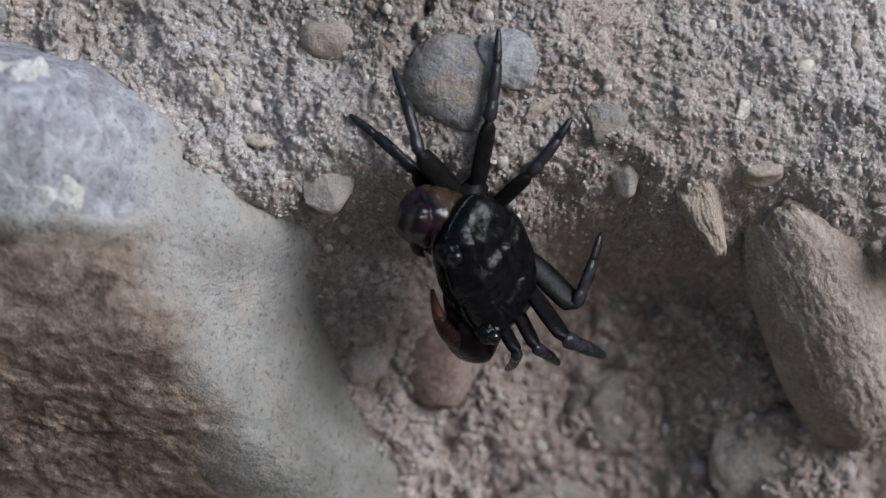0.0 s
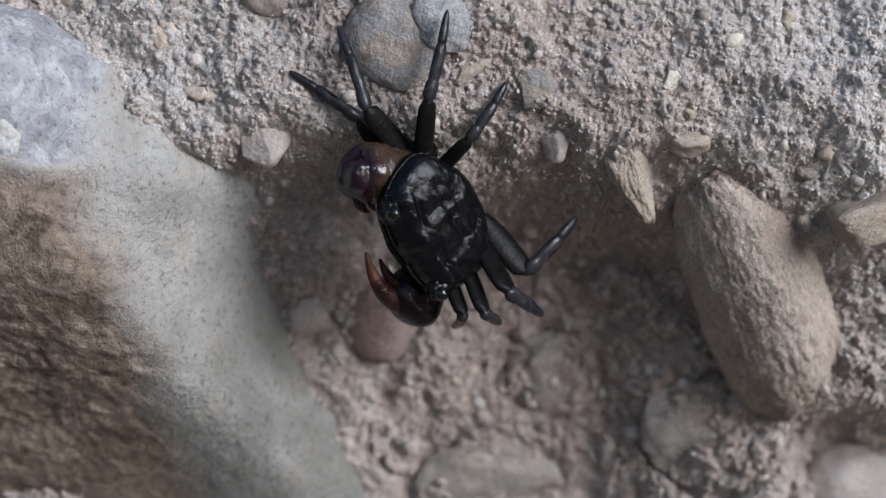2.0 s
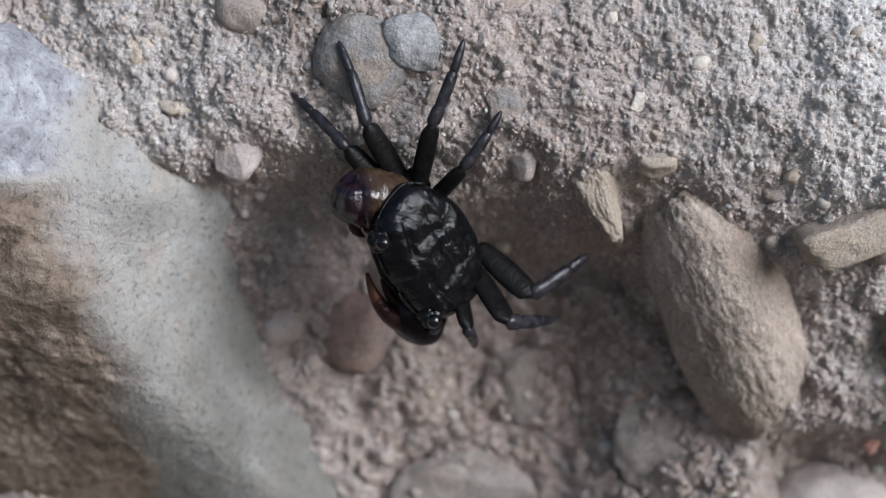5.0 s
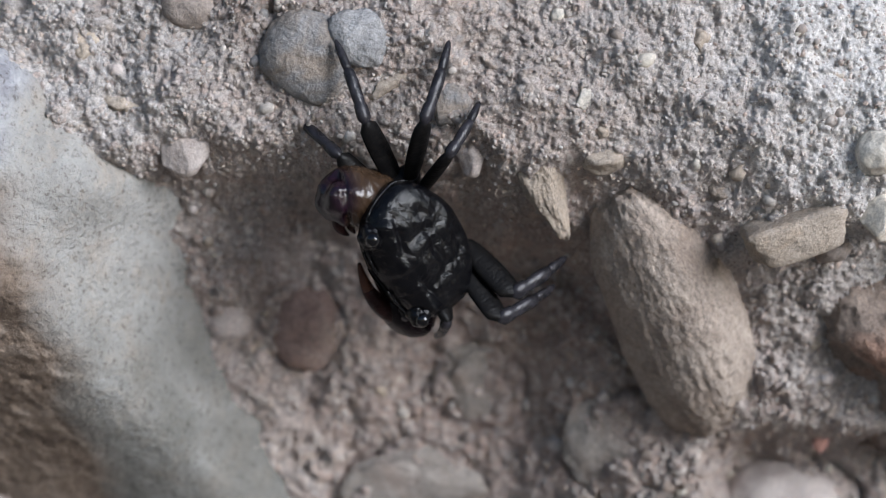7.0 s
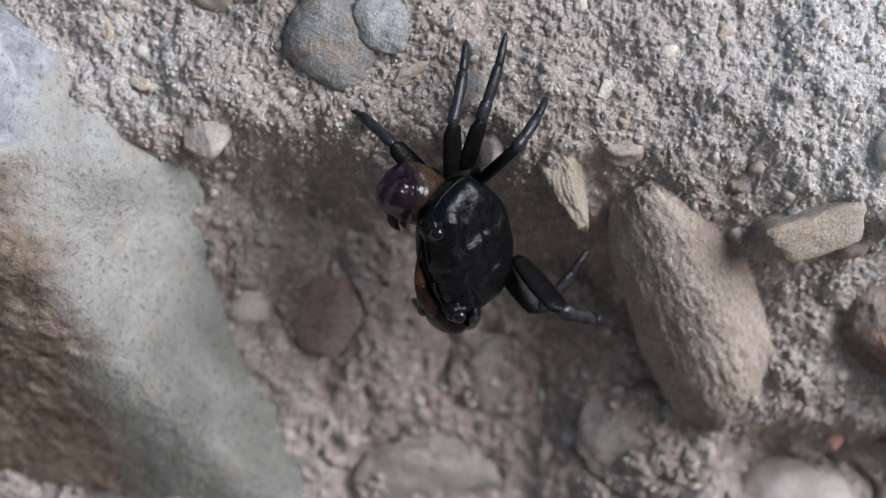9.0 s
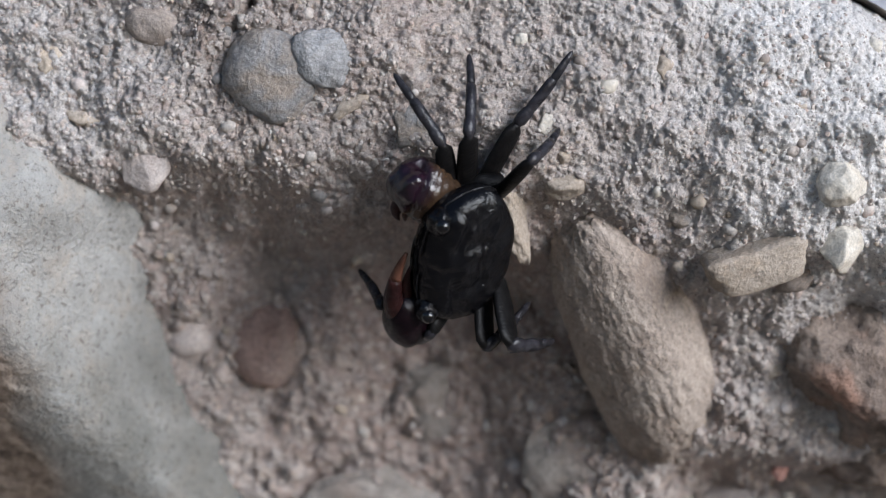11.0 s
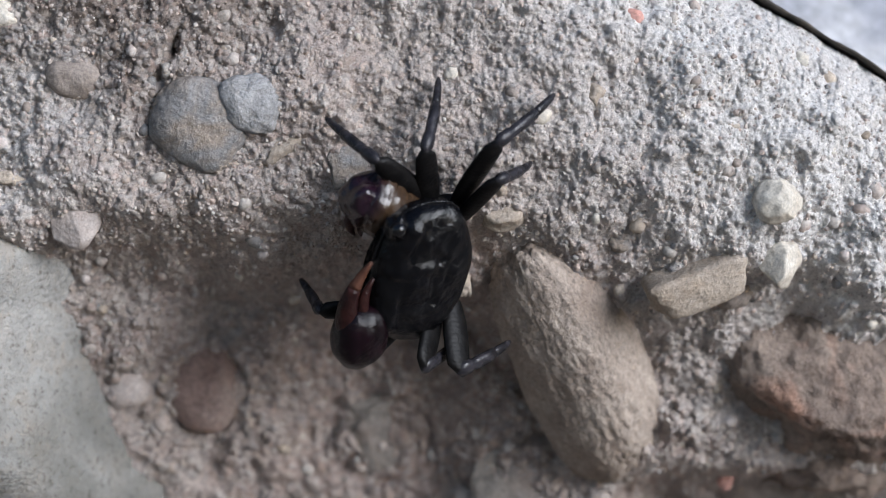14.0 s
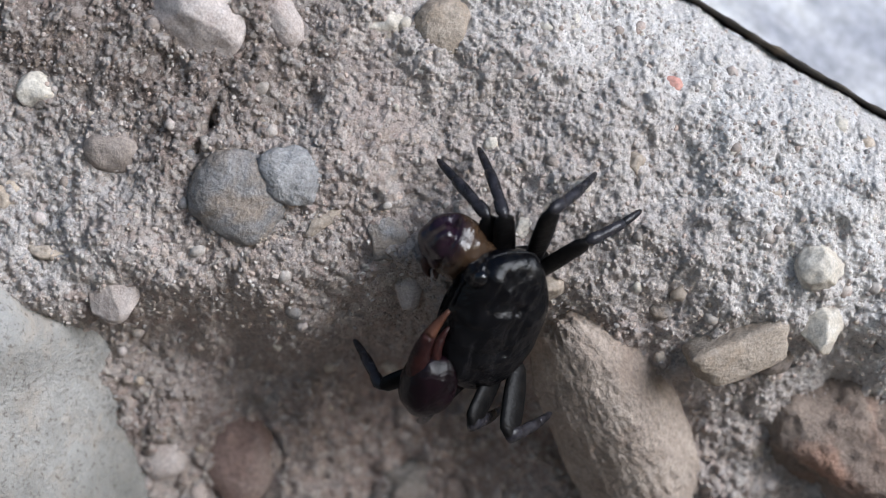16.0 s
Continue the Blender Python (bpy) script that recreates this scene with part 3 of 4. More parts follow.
stone("stone", "pale grey end of a limestone pebble in mortar", PALE_GREY, bed(11.2, 32.0, 1.4), (5.6, 4.4, 5.2), (0, 10, 0), 8, lump=0.2, sub=5, power=2.8, fine=0.03, pits=0.04)
stone("stone", "small flat pale quartz chip in mortar", CREAM, bed(16.6, 24.6, 0.8), (5.0, 2.6, 2.0), (0, -35, 0), 9, cut=0.35)
stone("stone", "grey angular limestone pebble in mortar", GREY, bed(27.5, 21.5, 2.6), (5.2, 4.6, 4.8), (0, 15, 0), 10, cut=0.25, sub=5)
stone("stone", "pale pinkish stone chip under the ledge", PINK, bed(31, 13, 1.0), (3.2, 4.2, 4.0), (0, 0, 10), 11, cut=0.35)
stone("stone", "pale pointed wedge of limestone hanging from the ledge", CREAM, bed(44.3, 10.5, 3.9), (4.7, 5.6, 12), seed=12, axis=(-7.5, -7, 20), lump=0.16, sub=6, taper=0.28, cut=0.3, fine=0.05, pits=0.07)
stone("stone", "rounded beige pebble in mortar", CREAM, bed(55.2, 13.6, 0.8), (4.5, 3.4, 2.8), (0, -6, 0), 13, cut=0.22)
stone("stone", "oblong cream limestone block with small dark pits", CREAM, bed(89.5, 2.2, -2.6), (8.4, 4.5, 4.0), (14, -22, 6), 14, cut=0.0, power=7, lump=0.09, taper=0.12, sub=6, pits=0.03)
stone("stone", "pale squarish quartz pebble under a white one", PALE, bed(104.2, 6.2, -1.6), (4.4, 4.2, 4.2), (0, 15, 10), 15, cut=0.35, power=3.2)
stone("stone", "yellowish white quartz pebble standing proud of the mortar", PALE, bed(102.5, 17, -0.6), (4.2, 3.8, 4.3), (0, 30, 0), 16, cut=0.18, lump=0.15, sub=5)
stone("stone", "brown rounded pebble under a block", TAUPE, bed(97, 0, -0.5), (3.6, 3.2, 2.4), (0, -20, 0), 17)
stone("stone", "dull purple flat pebble in mortar", RED, bed(87, -12.4, 0.8), (3.2, 2, 2), (0, -8, 0), 18, cut=0.3)
stone("stone", "tan upright pebble in mortar", OCHRE, bed(96, -16.7, 0.4), (1.8, 1.8, 3.2), (0, 10, 0), 19, cut=0.25)
stone("stone", "large rough reddish-brown rock bedded beside the mortar", BROWN, (121.5, 22, -18), (23.5, 18, 23), (0, -12, 0), 20, lump=0.24, power=2.9, sub=6, cut=0.22, pits=0.10, fine=0.06)
stone("stone", "dull red round stone in the hollow", RED, bed(-0.8, -21.5, 1.8), (7.0, 6.0, 8.6), (0, 0, 0), 23, lump=0.08, sub=5)
stone("stone", "faint pink stone in the hollow", PINK, bed(-14.8, -20, 1.7), (4.4, 3.4, 4.8), seed=24, lump=0.15)
stone("stone", "flat pale stone in the hollow", DUSTY, bed(33, -32, 1.2), (9, 2.8, 8), (24, -25, 0), 25, lump=0.3, power=3.0, sub=5, cut=0.2, pits=0.05)
stone("stone", "flat grey-brown disc-shaped stone under the cobble", DUSTY, bed(64.5, -41.5, 3.0), (13.5, 3.4, 10.5), (20, 0, 0), 26, lump=0.22, power=2.4, sub=6, cut=0.12, pits=0.04)
stone("stone", "smooth pinkish pale stone low in the wall", PINK, bed(96, -54, 5.0), (12.6, 9, 10.8), (20, 0, 0), 27, lump=0.08, power=2.5, sub=5)
stone("stone", "flat pale grey stone low in the wall", DUSTY, bed(21, -54, 1.6), (14, 3.2, 8.5), (24, -10, 0), 28, cut=0.2, lump=0.3, power=3.2, sub=5, pits=0.04)
stone("stone", "small brick-red pebble in mortar", ROSE, bed(101, -38, -1.2), (1.5, 1.5, 2.3), (0, 15, 0), 29, cut=0.2)
stone("stone", "faceted pale pink pebble at the ledge", PINK, bed(-19.6, 12, 1.2), (4.0, 2.6, 5.5), (0, 24, 8), 30, cut=0.25, power=3.6, lump=0.1, sub=5, pits=0.05)
stone("stone", "small ochre chip with a flat underside", OCHRE, bed(-30.8, 18.7, 0.4), (3.2, 2.6, 1.6), (0, 8, 0), 31, cut=0.3)
stone("stone", "rough pale orange stone flush in mortar", OCHRE, bed(-38.5, 29, 1.4), (3.4, 2.6, 4.4), (0, -10, 0), 32, lump=0.3, cut=0.2, sub=5)
stone("stone", "rounded taupe pebble sunk in mortar", TAUPE, bed(-19.8, 36, 2.0), (5.4, 4.5, 3.9), (0, 10, 0), 33, lump=0.12)
stone("stone", "broad smooth pale pinkish stone in mortar", PINK, bed(-5.4, 59.2, 2.0), (9.6, 6.5, 6.6), (0, 28, 0), 34, lump=0.10, cut=0.2, sub=5)
stone("stone", "smooth pale pinkish pebble in mortar", PINK, bed(9.4, 58.8, 1.2), (3.0, 3.2, 5.4), (0, -28, 0), 35, lump=0.08, sub=5)
stone("stone", "pale quartz pebble in mortar", PALE, bed(26.8, 58.4, 0.8), (3.9, 3.2, 3.0), (0, 22, 0), 36, cut=0.25)
stone("stone", "pitted pale round pebble in mortar", CREAM, bed(36.8, 57.3, 1.4), (4.9, 4.2, 5.8), (0, 8, 0), 37, lump=0.15, pits=0.06, sub=5)
stone("stone", "mauve triangular stone flush in mortar", PINK, bed(51, 52.8, 2.4), (4.8, 3.6, 4.6), (0, 0, 0), 38, cut=0.3, sub=5)
stone("stone", "white square quartz pebble", PALE, bed(-32.3, 46.2, 0.0), (3.6, 3.2, 3.3), (0, 20, 10), 39, cut=0.38, power=3)
stone("stone", "small oblong beige pebble", CREAM, bed(41, 46.2, 0.8), (3.4, 2.0, 2.0), (0, 18, 0), 40, cut=0.2)
stone("stone", "pink round pebble in mortar", ROSE, bed(76.7, 47.9, 0.6), (1.8, 1.6, 2.1), seed=41, cut=0.15)
stone("stone", "tiny white oval pebble", PALE, bed(45.4, 38.1, 0.0), (1.2, 1.2, 1.5), (0, 15, 0), 42)
stone("stone", "tiny white oval pebble", PALE, bed(54.8, 58.1, 0.2), (1.5, 1.3, 1.2), (0, 15, 0), 43)
stone("stone", "tiny cream oval pebble", PALE, bed(59.4, 58.8, 0.2), (1.2, 1.3, 1.8), (0, 10, 0), 44)
stone("stone", "small pale grey pebble in mortar", GREY, bed(75.8, 9.5, 0.8), (2.3, 2, 2.3), (0, 10, 0), 45, cut=0.3)
stone("stone", "tiny orange pebble in mortar", OCHRE, bed(83.2, 36.5, 0.3), (1.2, 1.2, 1.5), seed=46)
stone("stone", "small pale chip in mortar", CREAM, bed(70.2, 34.8, 0.6), (2.4, 1.8, 1.9), (0, 15, 0), 47, cut=0.3)
stone("stone", "small pale chip in mortar", PALE, bed(50.9, 23.6, 0.6), (1.9, 1.6, 2.0), (0, 40, 0), 48, cut=0.3)
stone("stone", "small pale chip in mortar", CREAM, bed(54.2, 18.3, 0.4), (1.4, 1.4, 1.4), (0, 0, 0), 49, cut=0.3)
stone("stone", "small cream pebble near the broken edge", PALE, bed(106.8, 41.6, 0.2), (1.7, 1.7, 2.2), (0, 30, 0), 50, cut=0.2)
stone("stone", "small warm brown pebble", OCHRE, bed(93.8, 29.6, 0.4), (1.5, 1.5, 1.5), (0, 30, 0), 51, cut=0.2)
stone("stone", "small pale chip in mortar", PALE, bed(111.5, 26.2, 0.3), (1.6, 1.4, 1.5), (0, 30, 0), 52, cut=0.3)


# ---- small pebbles and grit bedded in the mortar ----
def skin(x, z):
    """The finished surface of the mortar at x and z, in mm."""
    i, j = np.searchsorted(SURFACE["xs"], x), np.searchsorted(SURFACE["zs"], z)
    return SURFACE["y"][j, i]


def small_pebbles():
    pick = random.Random(11)
    kinds = []
    for k in range(10):
        me = stone_mesh((1, 0.85, 0.8), 60 + k, lump=0.25, sub=2, cut=0.3 * (k % 3 > 0))
        me.materials.append([PEBBLE, PEBBLE, PALE, PINK, PEBBLE, GREY, OCHRE, PEBBLE, CREAM, TAUPE][k])
        kinds.append(me)
    for k in range(290):
        x, z = pick.uniform(-85, 125), pick.uniform(-55, 70)
        r = 0.7 + 1.3 * pick.random() ** 2.2
        ob = new("pebble", kinds[pick.randrange(10)])
        ob.parent = wall
        ob.matrix_basis = pose(x * MM, (float(skin(x, z)) + r * 0.45) * MM, z * MM, pick.uniform(0, 360), pick.uniform(0, 360), pick.uniform(0, 360)) @ Matrix.Diagonal((r, r, r, 1))


def grit():
    """Sand grains too small to tell apart singly, in one mesh."""
    m, nt, b = shader("sand_grit")
    geo = nt.nodes.new("ShaderNodeNewGeometry")
    col = ramp(nt, geo.outputs["Random Per Island"], [(0.0, (0.30, 0.255, 0.23)), (0.25, (0.42, 0.365, 0.33)), (0.5, (0.50, 0.45, 0.41)), (0.7, (0.46, 0.365, 0.31)), (0.85, (0.34, 0.305, 0.285)), (1.0, (0.56, 0.52, 0.48))])
    nt.links.new(col, b.inputs["Base Color"])
    b.inputs["Roughness"].default_value = 0.85
    b.inputs["Specular IOR Level"].default_value = 0.1
    n = 30000
    base = bmesh.new()
    bmesh.ops.create_icosphere(base, subdivisions=1, radius=1)
    bv = np.array([v.co[:] for v in base.verts])
    bf = np.array([[v.index for v in f.verts] for f in base.faces])
    base.free()
    x, z = rng.uniform(-88, 124, n), rng.uniform(-58, 71, n)
    r = 0.14 + 0.42 * rng.random(n) ** 3.5
    y = skin(x, z) + 0.3 * r
    q = rng.normal(size=(n, 4))
    q /= np.linalg.norm(q, axis=1, keepdims=True)
    w, a, c, d = q.T
    rot = np.array([[1 - 2 * (c * c + d * d), 2 * (a * c - d * w), 2 * (a * d + c * w)], [2 * (a * c + d * w), 1 - 2 * (a * a + d * d), 2 * (c * d - a * w)], [2 * (a * d - c * w), 2 * (c * d + a * w), 1 - 2 * (a * a + c * c)]]).transpose(2, 0, 1)
    shape = bv[None] * rng.uniform(0.6, 1.3, (n, 1, 3)) * rng.uniform(0.72, 1.25, (n, len(bv), 1))
    co = np.einsum("nij,nkj->nki", rot, shape * r[:, None, None]) + np.stack([x, y, z], -1)[:, None]
    faces = bf[None] + (np.arange(n) * len(bv))[:, None, None]
    me = bpy.data.meshes.new("grit")
    me.from_pydata(co.reshape(-1, 3) * MM, [], faces.reshape(-1, 3).tolist())
    me.materials.append(m)
    ob = new("grit", me)
    ob.parent = wall
    return tagged(ob, "pale sand grains standing out of the mortar", kind="stuff")


# ---- dry root hairs that hang from the mortar ----
def root_hairs(label, at, count, length, seed):
    pick = random.Random(seed)
    bm = bmesh.new()
    for k in range(count):
        p = Vector((pick.uniform(-1.6, 1.6), pick.uniform(-0.4, 0.4), pick.uniform(-0.4, 0.4)))
        d = Vector((pick.uniform(-0.8, 0.8), pick.uniform(-0.6, -0.1), pick.uniform(-1, -0.2))).normalized()
        long = length * pick.uniform(0.5, 1.2)
        loops = []
        for i in range(9):
            r = 0.085 * (1 - 0.6 * i / 8)
            side = d.cross(Vector((0.3, 1, 0.2))).normalized()
            up = d.cross(side)
            loops.append([bm.verts.new((p + side * r * math.cos(a) + up * r * math.sin(a)) * MM) for a in (0, 2.1, 4.2)])
            d = (d + Vector((pick.gauss(0, 0.3), pick.gauss(0, 0.2), pick.gauss(0, 0.3)))).normalized()
            p = p + d * long / 8
        for a, b in zip(loops, loops[1:]):
            for i in range(3):
                bm.faces.new((a[i], a[(i + 1) % 3], b[(i + 1) % 3], b[i]))
    bmesh.ops.recalc_face_normals(bm, faces=bm.faces)
    me = bpy.data.meshes.new("root_hairs")
    bm.to_mesh(me)
    bm.free()
    me.materials.append(OCHRE)
    ob = new("root_hairs", me)
    ob.matrix_world = Matrix.Translation(Vector(at) * MM)
    return tagged(ob, label, "root hairs", kind="stuff")


root_hairs("fine pale dry root hairs under the grey pebble", bed(6.5, 22.2, -1.2), 9, 4.5, 3)
root_hairs("fine pale dry root hairs under the ledge", bed(37.5, 8.0, -1.0), 7, 3.5, 5)
# ---- the crab; its own x runs across the body, y to the front, z to the back of the shell ----
def part(name, bm, material, parent, label=""):
    me = bpy.data.meshes.new(name)
    bm.to_mesh(me)
    bm.free()
    for f in me.polygons:
        f.use_smooth = True
    me.materials.append(material)
    ob = new(name, me)
    ob.parent = parent
    return tagged(ob, label)


crab = tagged(new("crab"), "small glossy black shore crab with purple claws clinging to the wall", "crab")


def shell_outline(y):
    """Half the shell's width at y, before its corners are rounded, in mm."""
    return 13.5 - (0.030 if y > -1.5 else 0.125) * (y + 1.5) ** 2


def carapace_mesh():
    bm = bmesh.new()
    bmesh.ops.create_icosphere(bm, subdivisions=6, radius=1)
    for v in bm.verts:
        p = v.co
        k = (abs(p.x) ** 3.6 + abs(p.y) ** 3.6) ** (1 / 3.6)
        flat = math.hypot(p.x, p.y)
        k = flat / k if k > 1e-6 else 1
        u, w = p.x * k, p.y * k
        y = 9.2 * w
        x = shell_outline(y) * u
        if p.z >= 0:
            z = 4.9 * p.z ** 0.62
            # furrows between the shell's regions
            groove = 0.55 * math.exp(-((abs(x) - 4.4 - 0.15 * y) / 1.0) ** 2) * math.exp(-((y + 1.5) / 5) ** 2)
            groove += 0.5 * math.exp(-((y + 1.0 + 0.12 * abs(x)) / 0.9) ** 2) * math.exp(-(x / 8) ** 2)
            groove += 0.25 * math.exp(-(x / 0.7) ** 2) * (1 if y > 3 else 0)
            groove += 0.6 * math.exp(-((y - 5.2 + 0.25 * abs(x)) / 0.6) ** 2) * math.exp(-((abs(x) - 6) / 4) ** 2)
            swell = 0.5 * noise.noise(Vector((x * 0.2, y * 0.2, 3))) + 0.34 * noise.noise(Vector((x * 0.45, y * 0.5, 9)))
            swell += 0.12 * noise.noise(Vector((x * 0.4, y * 1.1, 5))) + 0.03 * noise.noise(Vector((x * 1.1, y * 2.8, 8)))
            # knobs behind the eyes
            swell += 1.0 * math.exp(-((abs(x) - 9.6) ** 2 + (y - 5.0) ** 2) / 2.2)
            z += (swell - groove) * p.z ** 0.5
            if y > 5:
                z -= 0.13 * (y - 5) ** 2
        else:
            z = -6.2 * (-p.z) ** 0.8
            x *= 1 + 0.06 * p.z
        v.co = Vector((x, y, z)) * MM
    return bm


def blob(size, centre=(0, 0, 0), seed=1, lump=0.08, power=2.2, sub=4):
    bm = bmesh.new()
    bmesh.ops.create_icosphere(bm, subdivisions=sub, radius=1)
    off = Vector((seed * 2.3, seed, seed * 4.1))
    for v in bm.verts:
        p = v.co.copy()
        k = (abs(p.x) ** power + abs(p.y) ** power + abs(p.z) ** power) ** (-1 / power)
        r = k * (1 + lump * noise.noise(p * 1.6 + off))
        v.co = Vector((centre[0] + p.x * size[0] * r, centre[1] + p.y * size[1] * r, centre[2] + p.z * size[2] * r)) * MM
    return bm


carapace = part("carapace", carapace_mesh(), SHELL, crab, "glossy black furrowed shell")


def tube(rings, sides=12, bow=None):
    """A limb piece along +y. rings: (y, half width, half thickness), in mm."""
    bm = bmesh.new()
    loops = []
    for y, w, h in rings:
        lift = bow(y) if bow else 0
        loops.append([bm.verts.new((w * math.cos(a) * MM, y * MM, (h * math.sin(a) + lift) * MM)) for a in (2 * math.pi * i / sides for i in range(sides))])
    for a, b in zip(loops, loops[1:]):
        for i in range(sides):
            bm.faces.new((a[i], a[(i + 1) % sides], b[(i + 1) % sides], b[i]))
    bm.faces.new(loops[0][::-1])
    bm.faces.new(loops[-1])
    bmesh.ops.recalc_face_normals(bm, faces=bm.faces)
    return bm


def rim_mesh(side):
    """The raised, faintly notched edge of the shell."""
    bm = bmesh.new()
    loops = []
    for k in range(49):
        a = -0.5 + 1.9 * k / 48
        co, si = math.cos(a), math.sin(a)
        e = (abs(co) ** 3.6 + abs(si) ** 3.6) ** (-1 / 3.6)
        y = 9.2 * si * e
        c = Vector((side * shell_outline(y) * co * e, y, 0.4))
        out = Vector((side * co, si, 0)).normalized()
        w = (0.24 + 0.07 * math.sin(k * 1.57)) * (1 if 0 < k < 48 else 0.1)
        loops.append([bm.verts.new((c + (out * math.cos(t) + Vector((0, 0, 1)) * math.sin(t)) * w) * MM) for t in (2 * math.pi * i / 6 for i in range(6))])
    for a, b in zip(loops, loops[1:]):
        for i in range(6):
            bm.faces.new((a[i], a[(i + 1) % 6], b[(i + 1) % 6], b[i]))
    bmesh.ops.recalc_face_normals(bm, faces=bm.faces)
    return bm


for side in (1, -1):
    part("shell_margin", rim_mesh(side), SHELL, crab, "beaded edge of the shell")
    bm = bmesh.new()
    bmesh.ops.create_icosphere(bm, subdivisions=3, radius=1.35 * MM, matrix=pose(side * 9.5 * MM, 7.6 * MM, 3.1 * MM))
    eye = part("eye", bm, EYE, crab, "shiny dark eye")
    stalk = tube([(0, 0.8, 0.8), (1.2, 0.9, 0.8), (2.4, 1.0, 0.9)])
    bmesh.ops.transform(stalk, matrix=pose(side * 7.2 * MM, 6.8 * MM, 2.2 * MM, 0, 0, -side * 75), verts=stalk.verts)
    part("eye_stalk", stalk, SHELL, eye)
    part("eye_socket", blob((2.3, 2.1, 2.2), (side * 9.0, 6.9, 1.3), 12 + side, 0.25), SHELL, crab, "raised dark rim round the eye")
for side in (1, -1):
    part("leg_base", blob((3.0, 5.6, 2.4), (8.8 if side > 0 else -7.4, -5.0, -4.4), 6 + side, 0.2), THIGH, crab)
mouth = tube([(0, 5.8, 2.6), (2, 6.4, 2.8), (3.2, 5.6, 2.3), (3.8, 4.2, 1.4)], 20)
bmesh.ops.transform(mouth, matrix=pose(0, 5.0 * MM, -1.6 * MM), verts=mouth.verts)
part("mouth_frame", mouth, THIGH, crab)

LEG_SIZES = {"U1": (14.0, 14.8, 0.95), "U2": (14.5, 15.6, 1.05), "U3": (15.5, 15.8, 1.05), "U4": (14.5, 12.2, 0.95),
             "L1": (11.5, 12.0, 0.9), "L2": (12.0, 12.5, 0.95), "L3": (13.0, 14.5, 1.2), "L4": (12.5, 14.0, 1.25)}


def build_leg(lm, ls, s):
    """Thigh, shank and pointed toe; the thigh carries the other two."""
    thigh = part("leg", tube([(-0.8, 0.7 * s, 0.6), (0, 1.3 * s, 0.9), (1.2, 1.6 * s, 0.9), (lm * 0.3, 1.95 * s, 1.0), (lm * 0.55, 2.05 * s, 1.0), (lm * 0.8, 1.95 * s, 0.95), (lm * 0.92, 1.75 * s, 0.95), (lm * 0.97, 1.1 * s, 0.85), (lm, 0.75 * s, 0.75), (lm + 0.4, 0.4, 0.4)], 16), THIGH, crab, "flattened dusty black walking leg")
    b = 0.63 * ls
    arch = lambda y: 0.5 * math.sin(math.pi * min(1, max(0, y / ls)))
    shank = part("shank", tube([(-0.5, 0.4, 0.4), (0, 0.75 * s, 0.75), (ls * 0.05, 1.25 * s, 1.05), (ls * 0.19, 1.22 * s, 1.0), (ls * 0.225, 0.92 * s, 0.85), (ls * 0.26, 1.04 * s, 0.92), (b * 0.75, 1.1 * s, 0.9), (b * 0.95, 1.0 * s, 0.85), (b, 0.7 * s, 0.7), (b + 0.3, 0.4, 0.4)], 14, arch), SHIN, thigh, "glossy blue-black shank")
    toe = part("toe", tube([(b - 0.3, 0.4, 0.4), (b, 0.72 * s, 0.66), (b + (ls - b) * 0.12, 0.84 * s, 0.72), (b + (ls - b) * 0.45, 0.78 * s, 0.66), (b + (ls - b) * 0.75, 0.64 * s, 0.54), (b + (ls - b) * 0.93, 0.38, 0.34), (ls, 0.06, 0.06)], 12, arch), SHIN, thigh, "dark pointed toe")
    return thigh, shank, toe


legs = {name: build_leg(*size) for name, size in LEG_SIZES.items()}


def finger(start, bow, tip, thick, f0=0.0, f1=1.0):
    """A stretch of a curved finger in the claw's plane, tapering from start to tip."""
    bm = bmesh.new()
    p0, p1, p2 = Vector(start), Vector(bow), Vector(tip)
    loops = []
    for k in range(11):
        f = f0 + (f1 - f0) * k / 10
        c = p0 * (1 - f) ** 2 + p1 * 2 * f * (1 - f) + p2 * f * f
        d = ((p1 - p0) * (1 - f) + (p2 - p1) * f).normalized()
        side = d.cross(Vector((0, 0, 1)))
        w = thick * (1 - 0.85 * f ** 1.5)
        loops.append([bm.verts.new((c + side * w * math.cos(t) + Vector((0, 0, 1)) * w * math.sin(t)) * MM) for t in (2 * math.pi * i / 14 for i in range(14))])
    for a, b in zip(loops, loops[1:]):
        for i in range(14):
            bm.faces.new((a[i], a[(i + 1) % 14], b[(i + 1) % 14], b[i]))
    bm.faces.new(loops[0][::-1])
    bm.faces.new(loops[-1])
    bmesh.ops.recalc_face_normals(bm, faces=bm.faces)
    return bm


def furrowed_palm(size, seed, creases, lump=0.16):
    """A swollen palm with curved creases, like two closed shells."""
    bm = blob(size, (0, 0, 0), seed, lump, 2.3, 5)
    for v in bm.verts:
        x, y, z = v.co / MM
        if z > -1:
            dip = 0.0
            for y0, deep, wide in creases:
                dip += deep * math.exp(-((y - y0 - 0.18 * x + 0.07 * x * x) / wide) ** 2)
            dip -= 1.5 * lump * noise.noise(Vector((x * 0.5, y * 1.1, seed)))
            v.co -= v.co.normalized() * dip * MM
    return bm


